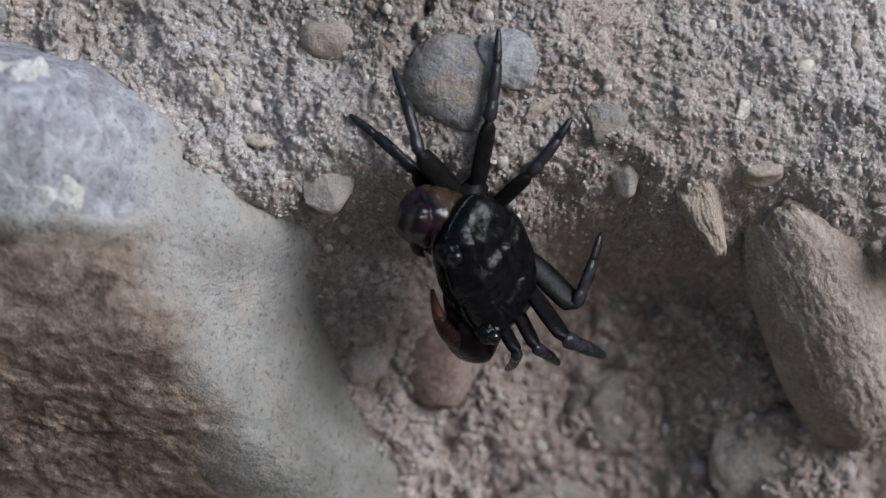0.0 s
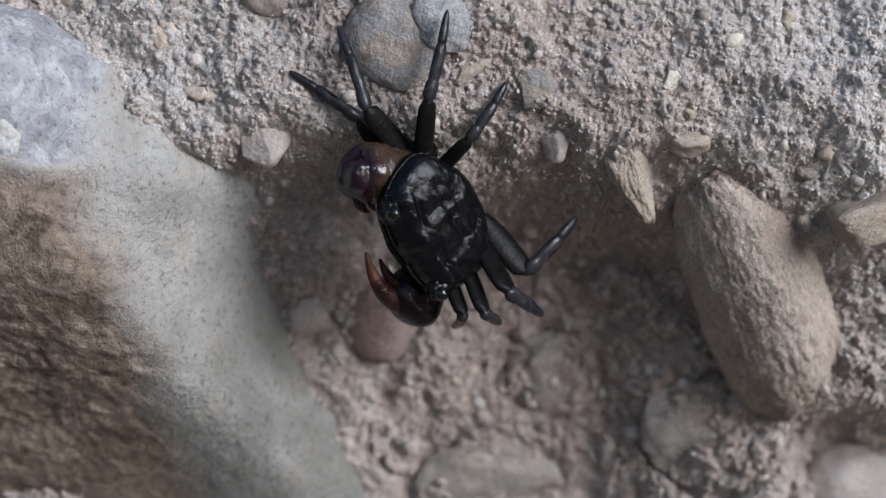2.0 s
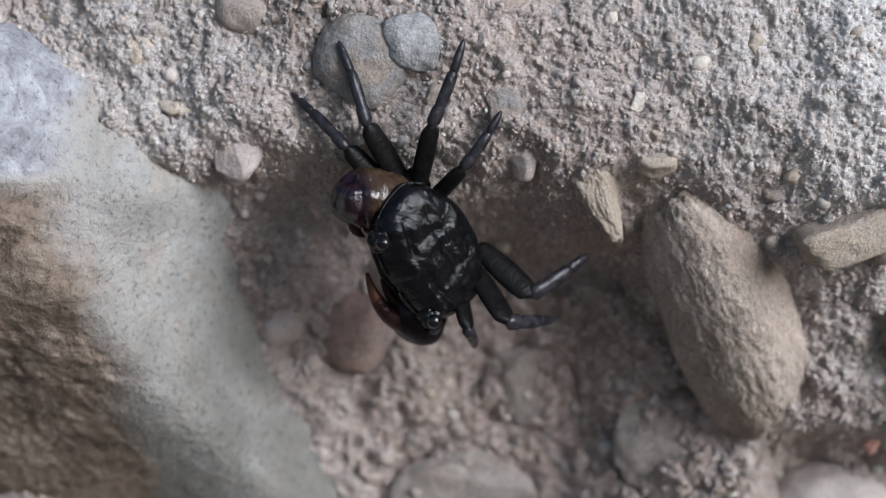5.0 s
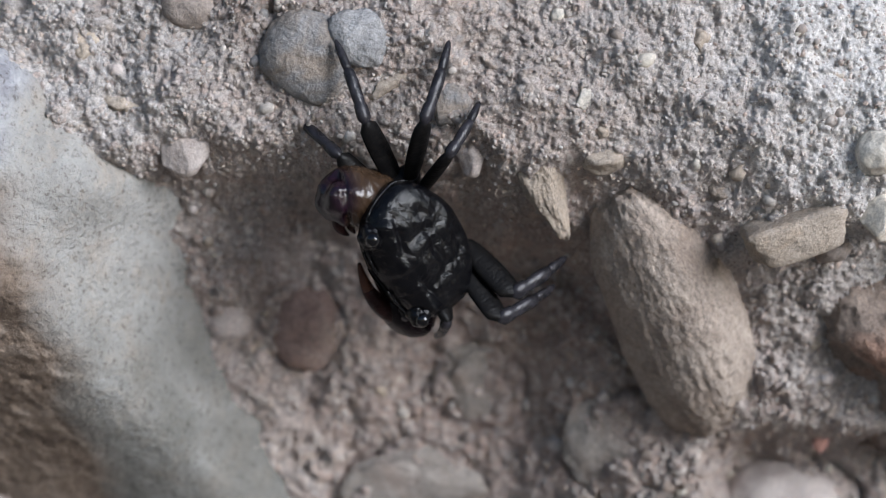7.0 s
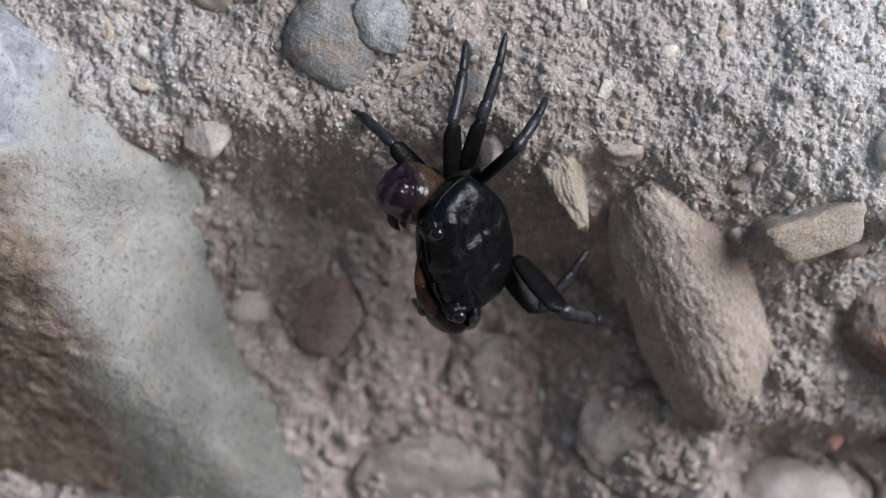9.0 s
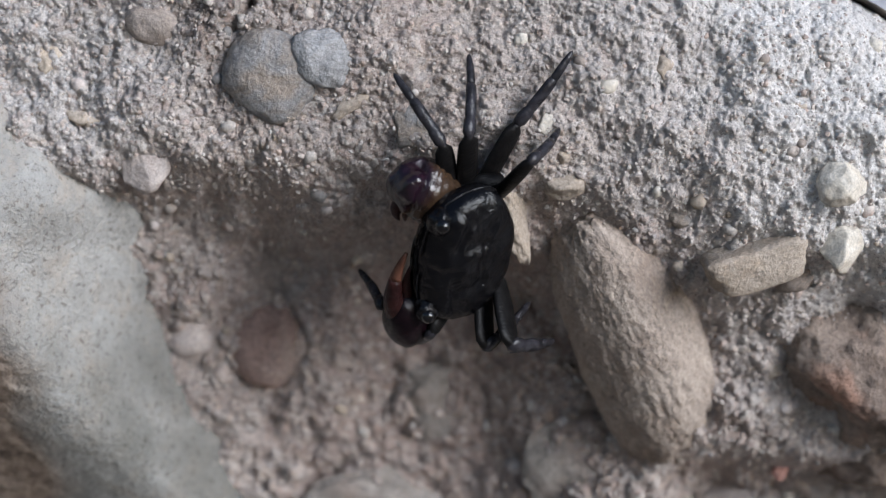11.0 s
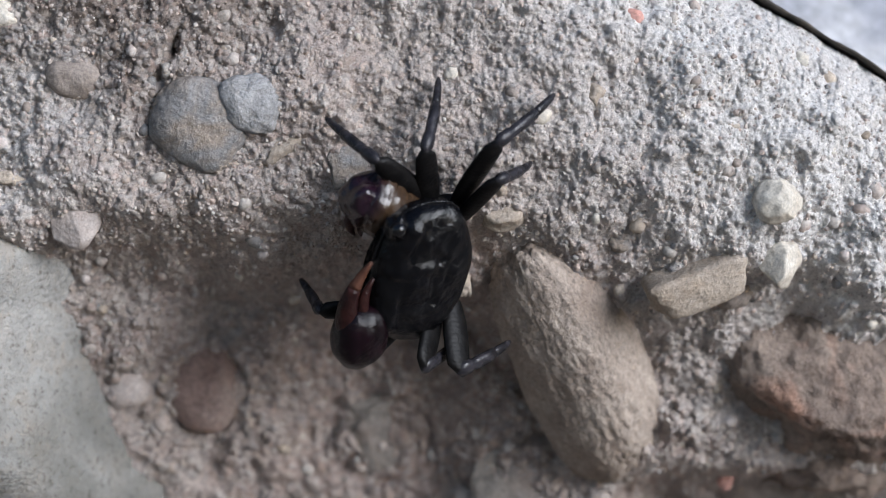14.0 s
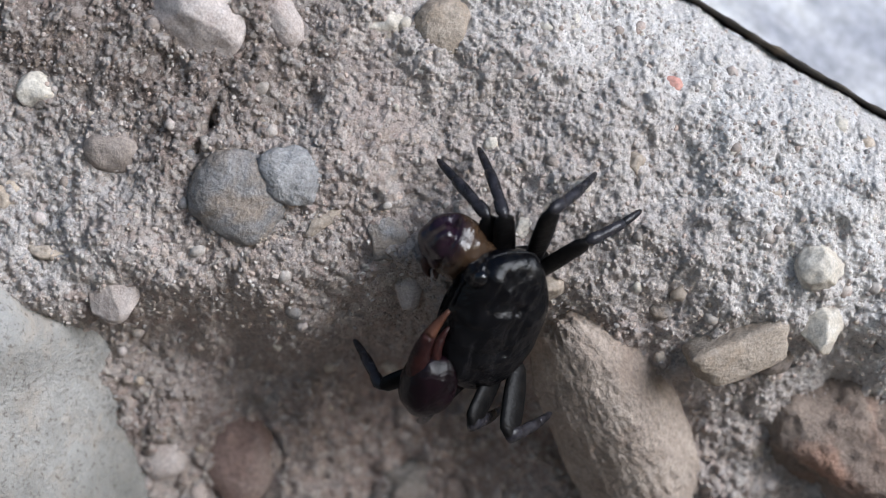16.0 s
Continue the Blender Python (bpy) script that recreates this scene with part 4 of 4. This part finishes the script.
def build_claw(side):
    """A swollen pincer whose fingers point to the body's middle: palm, two fingers, wrist."""
    if side > 0:
        claw = part("claw", furrowed_palm((5.3, 7.6, 4.7), 5, ((5.0, 1.0, 0.45), (3.8, 0.45, 0.3), (2.6, 0.35, 0.3), (1.2, 0.25, 0.3))), CLAW_UP, crab, "swollen glossy claw, purple and tan")
        reach = 6.8
        part("finger", finger((-3.2, 2.6, -0.8), (-5.6, 3.8, -0.9), (-reach, 0.8, -0.8), 1.5), CLAW_RED, claw, "reddish fixed finger")
        part("finger", finger((-3.2, 0.0, 0.0), (-5.0, 1.6, -0.4), (-reach * 0.95, -0.4, -0.6), 1.3), CLAW_RED, claw, "reddish movable finger")
        wrist = tube([(-1, 0.9, 0.9), (0, 1.7, 1.6), (2.5, 2.0, 1.8), (5, 1.7, 1.6), (6, 1.1, 1.1)], 14)
        bmesh.ops.transform(wrist, matrix=pose(0.4 * MM, -7.4 * MM, -3.4 * MM, 0, 0, 10), verts=wrist.verts)
    else:
        claw = part("claw", furrowed_palm((6.0, 4.9, 4.2), 4, ((1.6, 0.12, 0.6),), 0.05), CLAW, crab, "swollen dark purple claw")
        low, high, mid = (0.0, 1.8, 0), (7.2, 5.6, 0.2), (14.6, 0.6, 0.0)
        part("finger", finger(low, high, mid, 2.2, 0.0, 0.70), CLAW_RED, claw, "reddish fixed finger")
        part("finger_tip", finger(low, high, mid, 2.22, 0.68, 1.0), FINGER, claw, "orange fingertip")
        part("finger", finger((1.8, -0.4, 0.2), (6.8, 2.2, 0.4), (11.4, -0.4, 0.0), 1.6), CLAW_RED, claw, "reddish movable finger")
        wrist = tube([(-1, 1.2, 1.2), (0, 2.0, 1.9), (2.5, 2.3, 2.1), (5, 2.0, 1.9), (6, 1.4, 1.4)], 14)
        bmesh.ops.transform(wrist, matrix=pose(-1.2 * MM, -7.6 * MM, -2.4 * MM, 0, 0, -10), verts=wrist.verts)
    part("wrist", wrist, CLAW, claw)
    return claw


claw_up, claw_low = build_claw(1), build_claw(-1)
small_pebbles()
grit()


# ---- what moves ----
def aimed(a, b):
    """A limb piece's pose: at a, its length towards b, its flat side to the shell's back."""
    y = (b - a).normalized()
    x = y.cross(Vector((0, 0, 1))).normalized()
    m = Matrix((x, y, x.cross(y))).transposed().to_4x4()
    return Matrix.Translation(a) @ m


def limb(leg, rows):
    """Rows of seconds, knee, tip and hip in the crab's space, in mm."""
    thigh, shank, toe = leg
    upper, lower = [], []
    for t, knee, tip, hip in rows:
        h, k, e = Vector(hip) * MM, Vector(knee) * MM, Vector(tip) * MM
        m = aimed(h, k)
        upper.append((t, m))
        lower.append((t, m.inverted() @ aimed(k, e)))
    walk(thigh, upper)
    walk(shank, lower)
    walk(toe, lower)


def motions():
    walk(crab, [
        (0.0, pose(0.00745, -0.01180, -0.00250, -106.2, -46.0, -119.7)),
        (1.0, pose(0.00880, -0.01180, -0.00290, -99.3, -45.2, -125.3)),
        (1.5, pose(0.00950, -0.01180, -0.00255, -101.6, -45.2, -126.3)),
        (2.5, pose(0.01225, -0.01180, -0.00235, -101.3, -46.0, -129.2)),
        (3.5, pose(0.01325, -0.01180, -0.00230, -103.6, -44.7, -130.4)),
        (6.0, pose(0.01870, -0.01180, -0.00530, -98.3, -46.0, -130.9)),
        (7.0, pose(0.02310, -0.01180, -0.00420, -100.3, -46.5, -130.8)),
        (8.0, pose(0.02515, -0.01180, -0.00550, -99.4, -47.8, -127.3)),
        (8.5, pose(0.02658, -0.01230, -0.00508, -105.8, -48.8, -119.4)),
        (9.0, pose(0.02866, -0.01280, -0.00537, -113.9, -48.9, -109.0)),
        (9.5, pose(0.03103, -0.01330, -0.00471, -117.9, -53.1, -106.2)),
        (10.0, pose(0.03399, -0.01430, -0.00352, -126.1, -52.0, -97.0)),
        (12.5, pose(0.04038, -0.01680, 0.00433, 171.0, -63.0, -53.9)),
        (14.5, pose(0.04014, -0.01730, 0.00431, -177.6, -62.0, -62.1)),
        (15.5, pose(0.04201, -0.01730, 0.00461, 175.9, -62.5, -57.2)),
        (16.0, pose(0.04563, -0.01780, 0.00812, 170.0, -60.7, -50.8)),
    ])
    limb(legs['U1'], [
        (0.0, (17.42, -1.85, -9.81), (27.99, -1.89, -20.17), (3.84, -2.13, -6.41)),
        (1.0, (17.89, -4.64, -9.98), (29.56, -3.57, -19.01), (4.59, -2.35, -6.23)),
        (1.5, (17.92, -3.77, -10.50), (29.75, -2.09, -19.24), (4.67, -2.38, -6.19)),
        (2.5, (19.92, -2.92, -11.46), (31.52, 0.51, -19.98), (7.17, -3.02, -5.68)),
        (3.5, (19.70, -1.55, -12.15), (31.81, 1.38, -20.14), (7.41, -3.08, -5.62)),
        (6.0, (21.73, -1.41, -6.71), (29.00, -3.63, -19.41), (7.90, -3.21, -5.47)),
        (7.0, (20.07, 0.06, -7.65), (26.73, -1.56, -20.77), (6.50, -2.83, -5.79)),
        (8.0, (21.89, 1.83, -7.42), (26.56, -3.12, -20.56), (9.16, -3.55, -5.18)),
        (8.5, (20.13, 1.05, -9.12), (23.08, -1.44, -23.40), (7.03, -2.63, -5.83)),
        (9.0, (18.57, 1.15, -12.02), (21.58, -0.47, -26.42), (6.41, -2.33, -6.03)),
        (9.5, (16.16, 1.86, -9.03), (20.77, -1.59, -22.67), (2.76, -1.45, -6.66)),
        (10.0, (16.32, -2.93, -7.76), (26.08, -7.92, -17.70), (2.46, -1.15, -6.74)),
        (12.5, (17.46, 11.53, -3.96), (18.37, 16.18, -17.98), (11.33, -0.97, -5.38)),
        (14.5, (18.18, 9.77, -5.38), (18.88, 13.17, -19.76), (10.77, -2.10, -5.61)),
        (15.5, (18.19, 11.91, -5.49), (17.59, 16.11, -19.67), (11.74, -0.52, -5.49)),
        (16.0, (16.98, 5.11, -4.77), (19.83, 9.38, -18.65), (4.89, -1.78, -6.35)),
    ])
    limb(legs['U2'], [
        (0.0, (22.41, -1.51, -6.20), (32.76, -10.02, -14.20), (8.36, -4.91, -5.04)),
        (1.0, (22.84, -2.99, -4.42), (33.23, -11.73, -12.09), (8.49, -4.96, -5.00)),
        (1.5, (24.30, -2.79, -3.70), (32.87, -11.21, -13.65), (10.10, -5.60, -4.54)),
        (2.5, (20.61, -2.65, -7.91), (34.28, -7.90, -13.30), (6.37, -4.12, -5.62)),
        (3.5, (23.60, -1.18, -3.29), (33.37, -8.45, -13.03), (9.80, -5.43, -4.64)),
        (6.0, (22.74, -7.90, -6.60), (36.33, -14.21, -10.95), (8.62, -5.02, -4.97)),
        (7.0, (23.81, -5.49, -3.15), (35.87, -12.10, -10.52), (9.40, -5.31, -4.75)),
        (8.0, (24.53, -6.93, -4.81), (37.90, -14.00, -8.63), (10.09, -5.57, -4.58)),
        (8.5, (23.73, -6.35, -0.71), (32.58, -19.03, -2.76), (9.89, -5.10, -4.87)),
        (9.0, (22.22, -4.99, -2.11), (31.02, -16.63, -7.63), (8.13, -4.30, -5.44)),
        (9.5, (22.19, -3.70, -3.20), (31.12, -13.79, -11.05), (7.90, -4.03, -5.60)),
        (10.0, (20.49, -3.36, -4.82), (28.69, -10.43, -16.06), (6.05, -3.19, -6.15)),
        (12.5, (20.03, 4.16, -3.76), (29.31, -0.96, -15.20), (7.93, -3.58, -5.76)),
        (14.5, (20.64, 1.91, -4.10), (28.65, -4.23, -16.00), (7.26, -3.35, -5.93)),
        (15.5, (19.96, 2.09, -4.55), (29.13, -1.29, -16.71), (6.57, -3.29, -5.98)),
        (16.0, (18.35, 3.51, -2.65), (23.56, 3.20, -17.35), (6.01, -3.31, -6.03)),
    ])
    limb(legs['U3'], [
        (0.0, (20.08, -13.70, -1.13), (31.41, -24.65, -2.38), (6.99, -6.16, -4.59)),
        (1.0, (18.64, -11.42, 1.37), (28.95, -23.35, 2.42), (5.85, -5.51, -5.10)),
        (1.5, (19.84, -10.35, 1.96), (28.92, -23.27, 1.63), (6.58, -5.93, -4.76)),
        (2.5, (19.34, -9.68, 0.30), (30.17, -21.18, -0.10), (5.55, -5.31, -5.25)),
        (3.5, (19.59, -9.45, -0.68), (30.06, -21.25, -1.64), (5.41, -5.24, -5.32)),
        (6.0, (19.04, -13.49, 5.21), (27.14, -26.83, 7.66), (8.35, -6.94, -3.90)),
        (7.0, (20.72, -10.99, 5.18), (27.33, -24.94, 1.79), (8.67, -7.11, -3.77)),
        (8.0, (21.32, -10.29, 3.93), (31.37, -22.41, 2.65), (8.38, -6.96, -3.92)),
        (8.5, (22.12, -9.21, 2.89), (31.08, -21.00, -2.64), (8.55, -6.67, -4.14)),
        (9.0, (19.94, -10.56, -1.29), (30.48, -22.15, -3.35), (5.99, -5.14, -5.34)),
        (9.5, (22.28, -11.94, 2.49), (30.41, -25.48, 1.87), (9.27, -6.75, -4.13)),
        (10.0, (18.53, -12.04, -2.50), (30.01, -22.84, -3.62), (5.38, -4.53, -5.79)),
        (12.5, (24.13, -8.93, -5.83), (37.73, -16.95, -6.58), (8.98, -5.95, -4.53)),
        (14.5, (25.30, -6.68, 3.76), (29.46, -19.78, -4.04), (11.54, -6.33, -3.36)),
        (15.5, (25.02, -5.01, 3.49), (29.71, -17.48, -5.00), (11.20, -6.32, -3.41)),
        (16.0, (22.80, -1.27, 2.59), (26.57, -13.88, -6.16), (9.80, -6.60, -3.96)),
    ])
    limb(legs['U4'], [
        (0.0, (8.91, -13.90, 2.91), (13.85, -24.36, 6.78), (2.45, -4.68, -6.24)),
        (1.0, (8.36, -13.49, 3.81), (13.13, -23.97, 7.85), (2.53, -4.74, -6.17)),
        (1.5, (10.49, -11.94, 5.64), (13.27, -23.80, 6.40), (3.53, -5.60, -5.38)),
        (2.5, (9.01, -11.38, 1.90), (14.29, -22.11, 4.34), (1.31, -3.53, -7.55)),
        (3.5, (9.16, -11.23, 1.06), (14.11, -22.23, 2.86), (0.95, -3.21, -7.81)),
        (6.0, (10.18, -13.64, 6.20), (14.84, -24.51, 9.20), (4.25, -6.24, -4.76)),
        (7.0, (14.35, -10.36, 8.10), (16.58, -22.14, 5.82), (5.94, -7.69, -3.41)),
        (8.0, (16.10, -11.71, 8.89), (18.00, -23.73, 9.68), (7.30, -8.83, -2.27)),
        (8.5, (16.66, -11.24, 9.26), (17.87, -23.35, 8.51), (7.85, -8.67, -1.97)),
        (9.0, (17.35, -9.82, 7.06), (20.02, -21.47, 4.58), (7.05, -8.13, -3.02)),
        (9.5, (16.18, -7.58, 5.88), (20.67, -18.36, 2.37), (5.69, -6.88, -4.11)),
        (10.0, (19.00, -7.86, 5.00), (19.75, -19.12, 0.38), (7.14, -7.83, -3.35)),
        (12.5, (19.73, -7.13, 3.82), (20.46, -16.92, -3.43), (7.18, -7.40, -3.46)),
        (14.5, (19.30, -8.58, 3.57), (19.14, -18.97, -2.82), (6.84, -7.20, -3.70)),
        (15.5, (19.94, -7.59, 3.69), (19.29, -17.65, -3.18), (7.24, -7.69, -3.30)),
        (16.0, (17.60, -10.89, 2.27), (23.38, -21.33, -0.23), (5.46, -6.53, -4.36)),
    ])
    limb(legs['L4'], [
        (0.0, (-17.55, -9.29, 5.99), (-9.73, -20.87, 6.81), (-7.42, -9.39, -1.33)),
        (1.0, (-15.94, -7.10, 8.35), (-12.09, -20.50, 7.03), (-7.63, -9.13, -0.77)),
        (1.5, (-19.49, -9.26, 5.36), (-15.62, -21.90, 9.96), (-8.61, -9.38, -0.80)),
        (2.5, (-16.22, -6.39, 6.42), (-16.58, -20.37, 5.80), (-7.02, -9.24, -1.55)),
        (3.5, (-15.14, -6.31, 8.19), (-15.25, -20.01, 5.33), (-7.26, -9.13, -1.10)),
        (6.0, (-18.25, -10.39, 7.50), (-21.79, -23.52, 10.82), (-8.55, -9.57, -0.34)),
        (7.0, (-16.25, -8.07, 7.61), (-19.25, -21.73, 7.07), (-7.39, -9.28, -1.12)),
        (8.0, (-15.03, -7.62, 9.76), (-17.35, -21.31, 7.97), (-7.75, -9.14, -0.28)),
        (8.5, (-18.28, -7.07, 9.84), (-24.80, -18.55, 14.52), (-9.54, -8.80, 1.07)),
        (9.0, (-13.99, -6.42, 13.92), (-23.72, -16.32, 15.74), (-8.71, -8.48, 2.78)),
        (9.5, (-12.98, -4.54, 12.81), (-21.61, -15.47, 11.50), (-8.12, -8.10, 1.86)),
        (10.0, (-12.52, -3.39, 13.01), (-21.24, -14.32, 12.53), (-8.10, -7.66, 2.12)),
        (12.5, (-15.43, -9.25, 7.64), (-13.38, -21.58, 1.30), (-6.69, -9.68, -1.29)),
        (14.5, (-15.84, -8.30, 8.16), (-13.96, -21.25, 3.19), (-7.23, -9.48, -0.83)),
        (15.5, (-15.29, -7.23, 7.31), (-14.38, -20.03, 1.72), (-6.67, -9.48, -1.45)),
        (16.0, (-17.86, -5.95, 8.86), (-17.09, -18.24, 2.20), (-8.94, -8.74, 0.56)),
    ])
    limb(legs['L3'], [
        (0.0, (-15.49, -0.44, 10.82), (-27.87, -7.93, 9.97), (-9.64, -5.57, 0.41)),
        (1.0, (-15.68, -0.13, 8.93), (-28.66, -6.59, 8.51), (-9.19, -5.93, -0.73)),
        (1.5, (-15.83, -0.23, 9.80), (-28.18, -7.54, 7.66), (-9.50, -5.71, -0.15)),
        (2.5, (-14.72, -1.30, 8.75), (-27.93, -5.72, 4.72), (-8.61, -6.48, -1.48)),
        (3.5, (-17.24, -3.71, 9.51), (-29.16, -11.85, 8.14), (-9.49, -6.47, -0.56)),
        (6.0, (-15.93, -0.30, 9.66), (-24.57, -11.07, 5.23), (-9.48, -5.75, -0.23)),
        (7.0, (-17.95, -3.22, 7.66), (-22.36, -16.99, 6.55), (-9.16, -6.56, -1.32)),
        (8.0, (-20.18, -5.70, 4.71), (-19.24, -19.71, 8.32), (-9.04, -6.89, -1.88)),
        (8.5, (-21.33, -7.11, 4.11), (-17.09, -20.11, 8.92), (-9.68, -7.05, -1.65)),
        (9.0, (-19.42, -8.31, 5.67), (-12.70, -20.92, 8.12), (-8.90, -7.12, -1.86)),
        (9.5, (-19.41, -8.10, 4.32), (-11.58, -20.16, 6.18), (-8.26, -7.09, -2.31)),
        (10.0, (-17.97, -3.09, 6.39), (-12.72, -16.57, 5.47), (-8.66, -6.76, -1.90)),
        (12.5, (-15.65, -2.82, 7.66), (-15.77, -13.11, -2.56), (-8.05, -7.24, -1.92)),
        (14.5, (-15.00, -1.42, 7.24), (-15.66, -13.21, -1.19), (-7.99, -7.19, -2.07)),
        (15.5, (-14.84, -0.51, 6.38), (-16.24, -11.98, -2.37), (-7.87, -7.27, -2.26)),
        (16.0, (-17.19, 0.89, 6.65), (-18.89, -10.78, -1.80), (-9.27, -6.04, -0.99)),
    ])
    limb(legs['L2'], [
        (0.0, (-15.12, 3.27, 7.10), (-25.96, -2.21, 4.12), (-9.96, -2.86, -1.84)),
        (1.0, (-16.01, 4.62, 6.93), (-25.85, -1.76, 2.60), (-10.49, -2.17, -1.29)),
        (1.5, (-16.38, 4.55, 7.47), (-25.76, -1.56, 1.90), (-10.75, -1.97, -0.89)),
        (2.5, (-15.94, 4.01, 6.42), (-25.75, -0.08, -0.16), (-10.20, -2.61, -1.78)),
        (3.5, (-15.42, 4.25, 5.75), (-25.64, 1.45, -0.87), (-9.90, -2.84, -2.20)),
        (6.0, (-13.58, 3.67, 4.70), (-22.01, 1.43, -4.25), (-9.05, -3.92, -3.42)),
        (7.0, (-13.02, 4.13, 3.66), (-20.52, 3.26, -6.31), (-8.04, -3.69, -3.96)),
        (8.0, (-12.49, 4.70, 3.04), (-20.81, 2.79, -6.09), (-7.52, -3.49, -4.18)),
        (8.5, (-11.74, 4.09, 3.52), (-20.55, 2.34, -5.19), (-6.65, -3.16, -4.59)),
        (9.0, (-11.23, 5.05, 4.02), (-20.41, 1.82, -3.84), (-8.58, -3.81, -3.63)),
        (9.5, (-12.44, 5.36, 3.36), (-22.06, 1.94, -3.85), (-9.13, -4.06, -3.31)),
        (10.0, (-12.36, 6.18, 3.07), (-21.79, 3.40, -4.64), (-9.32, -3.69, -3.04)),
        (12.5, (-16.62, 4.31, 1.69), (-25.32, 1.81, -6.92), (-9.41, -4.09, -2.93)),
        (14.5, (-15.18, 5.23, 1.21), (-24.40, 2.56, -6.80), (-9.21, -4.25, -3.07)),
        (15.5, (-15.40, 5.74, 1.07), (-23.97, 1.84, -7.15), (-9.41, -3.85, -2.97)),
        (16.0, (-17.74, 6.52, 1.68), (-25.80, 1.88, -6.67), (-10.68, -2.32, -2.32)),
    ])
    limb(legs['L1'], [
        (0.0, (-14.49, 5.94, 5.13), (-23.41, 4.01, -2.67), (-9.85, 0.42, -3.82)),
        (1.0, (-14.78, 7.00, 3.94), (-23.00, 4.60, -4.47), (-9.79, 0.39, -4.03)),
        (1.5, (-15.60, 6.87, 4.74), (-23.15, 5.01, -4.40), (-10.22, 0.81, -3.41)),
        (2.5, (-15.03, 6.69, 3.64), (-22.19, 5.26, -5.88), (-9.69, 0.23, -4.23)),
        (3.5, (-14.83, 7.92, 3.37), (-20.96, 6.96, -6.90), (-9.88, 0.56, -3.94)),
        (6.0, (-10.74, 6.64, -0.70), (-13.60, 4.41, -12.14), (-3.23, 0.03, -6.37)),
        (7.0, (-9.67, 7.86, -1.46), (-12.81, 4.84, -12.64), (-2.89, 0.04, -6.47)),
        (8.0, (-10.15, 8.96, -2.13), (-14.23, 5.06, -12.72), (-4.11, 0.03, -6.12)),
        (8.5, (-9.86, 9.11, -2.57), (-14.10, 5.31, -13.13), (-3.63, 0.18, -6.26)),
        (9.0, (-9.42, 10.21, -3.32), (-14.96, 5.48, -12.86), (-4.39, 0.22, -6.00)),
        (9.5, (-10.41, 10.29, -4.38), (-13.48, 4.71, -14.56), (-4.96, 0.26, -5.80)),
        (10.0, (-11.98, 9.73, -6.49), (-11.76, 5.52, -17.73), (-5.35, 0.36, -5.65)),
        (12.5, (-13.74, 12.53, -5.96), (-14.03, 11.81, -17.93), (-10.59, 1.59, -4.29)),
        (14.5, (-12.05, 12.61, -6.81), (-13.20, 11.36, -18.70), (-10.32, 1.51, -4.35)),
        (15.5, (-13.62, 13.16, -6.71), (-14.36, 12.69, -18.69), (-10.66, 2.26, -4.55)),
        (16.0, (-18.82, 12.15, -6.51), (-16.80, 12.98, -18.32), (-12.21, 2.91, -4.72)),
    ])
    walk(claw_up, [
        (0.0, pose(0.01073, 0.00153, -0.00567, 0, 0, -38)),
        (1.0, pose(0.01111, 0.00126, -0.00527, 0, 0, -38)),
        (1.5, pose(0.01137, 0.00152, -0.00522, 0, 0, -38)),
        (2.5, pose(0.01212, 0.00238, -0.00552, 0, 0, -38)),
        (3.5, pose(0.01206, 0.00222, -0.00508, 0, 0, -38)),
        (6.0, pose(0.01265, 0.00102, -0.00494, 0, 0, -38)),
        (7.0, pose(0.01273, 0.00222, -0.00551, 0, 0, -38)),
        (8.0, pose(0.01163, 0.00247, -0.00562, 0, 0, -38)),
        (8.5, pose(0.01124, 0.00260, -0.00652, 0, 0, -38)),
        (9.0, pose(0.01024, 0.00258, -0.00718, 0, 0, -38)),
        (9.5, pose(0.00903, 0.00432, -0.00675, 0, 0, -38)),
        (10.0, pose(0.01009, 0.00269, -0.00745, 0, 0, -38)),
        (12.5, pose(0.00848, 0.00834, -0.00564, 0, 0, -20)),
        (14.5, pose(0.00957, 0.00635, -0.00611, 0, 0, -20)),
        (15.5, pose(0.01056, 0.00713, -0.00649, 0, 0, -20)),
        (16.0, pose(0.00945, 0.00719, -0.00609, 0, 0, -20)),
    ])
    walk(claw_low, [
        (0.0, pose(-0.01246, 0.00592, -0.00419, 0, 0, 12)),
        (1.0, pose(-0.01305, 0.00723, -0.00520, 0, 0, 12)),
        (1.5, pose(-0.01277, 0.00773, -0.00526, 0, 0, 12)),
        (2.5, pose(-0.01225, 0.00831, -0.00606, 0, 0, 12)),
        (3.5, pose(-0.01267, 0.00907, -0.00527, 0, 0, 12)),
        (6.0, pose(-0.01180, 0.00435, -0.00584, 0, 0, 12)),
        (7.0, pose(-0.01166, 0.00469, -0.00594, 0, 0, 12)),
        (8.0, pose(-0.01203, 0.00378, -0.00561, 0, 0, 12)),
        (8.5, pose(-0.01085, 0.00448, -0.00383, 0, 0, 12)),
        (9.0, pose(-0.01175, 0.00470, -0.00278, 0, 0, 12)),
        (9.5, pose(-0.01137, 0.00568, -0.00505, 0, 0, 12)),
        (10.0, pose(-0.01205, 0.00697, -0.00546, 0, 0, 12)),
        (12.5, pose(-0.01438, 0.00730, 0.00255, 0, 0, 3)),
        (14.5, pose(-0.01181, 0.00895, 0.00092, 0, 0, 3)),
        (15.5, pose(-0.01231, 0.00920, 0.00067, 0, 0, 3)),
        (16.0, pose(-0.01286, 0.00830, 0.00115, 0, 0, 3)),
    ])


motions()
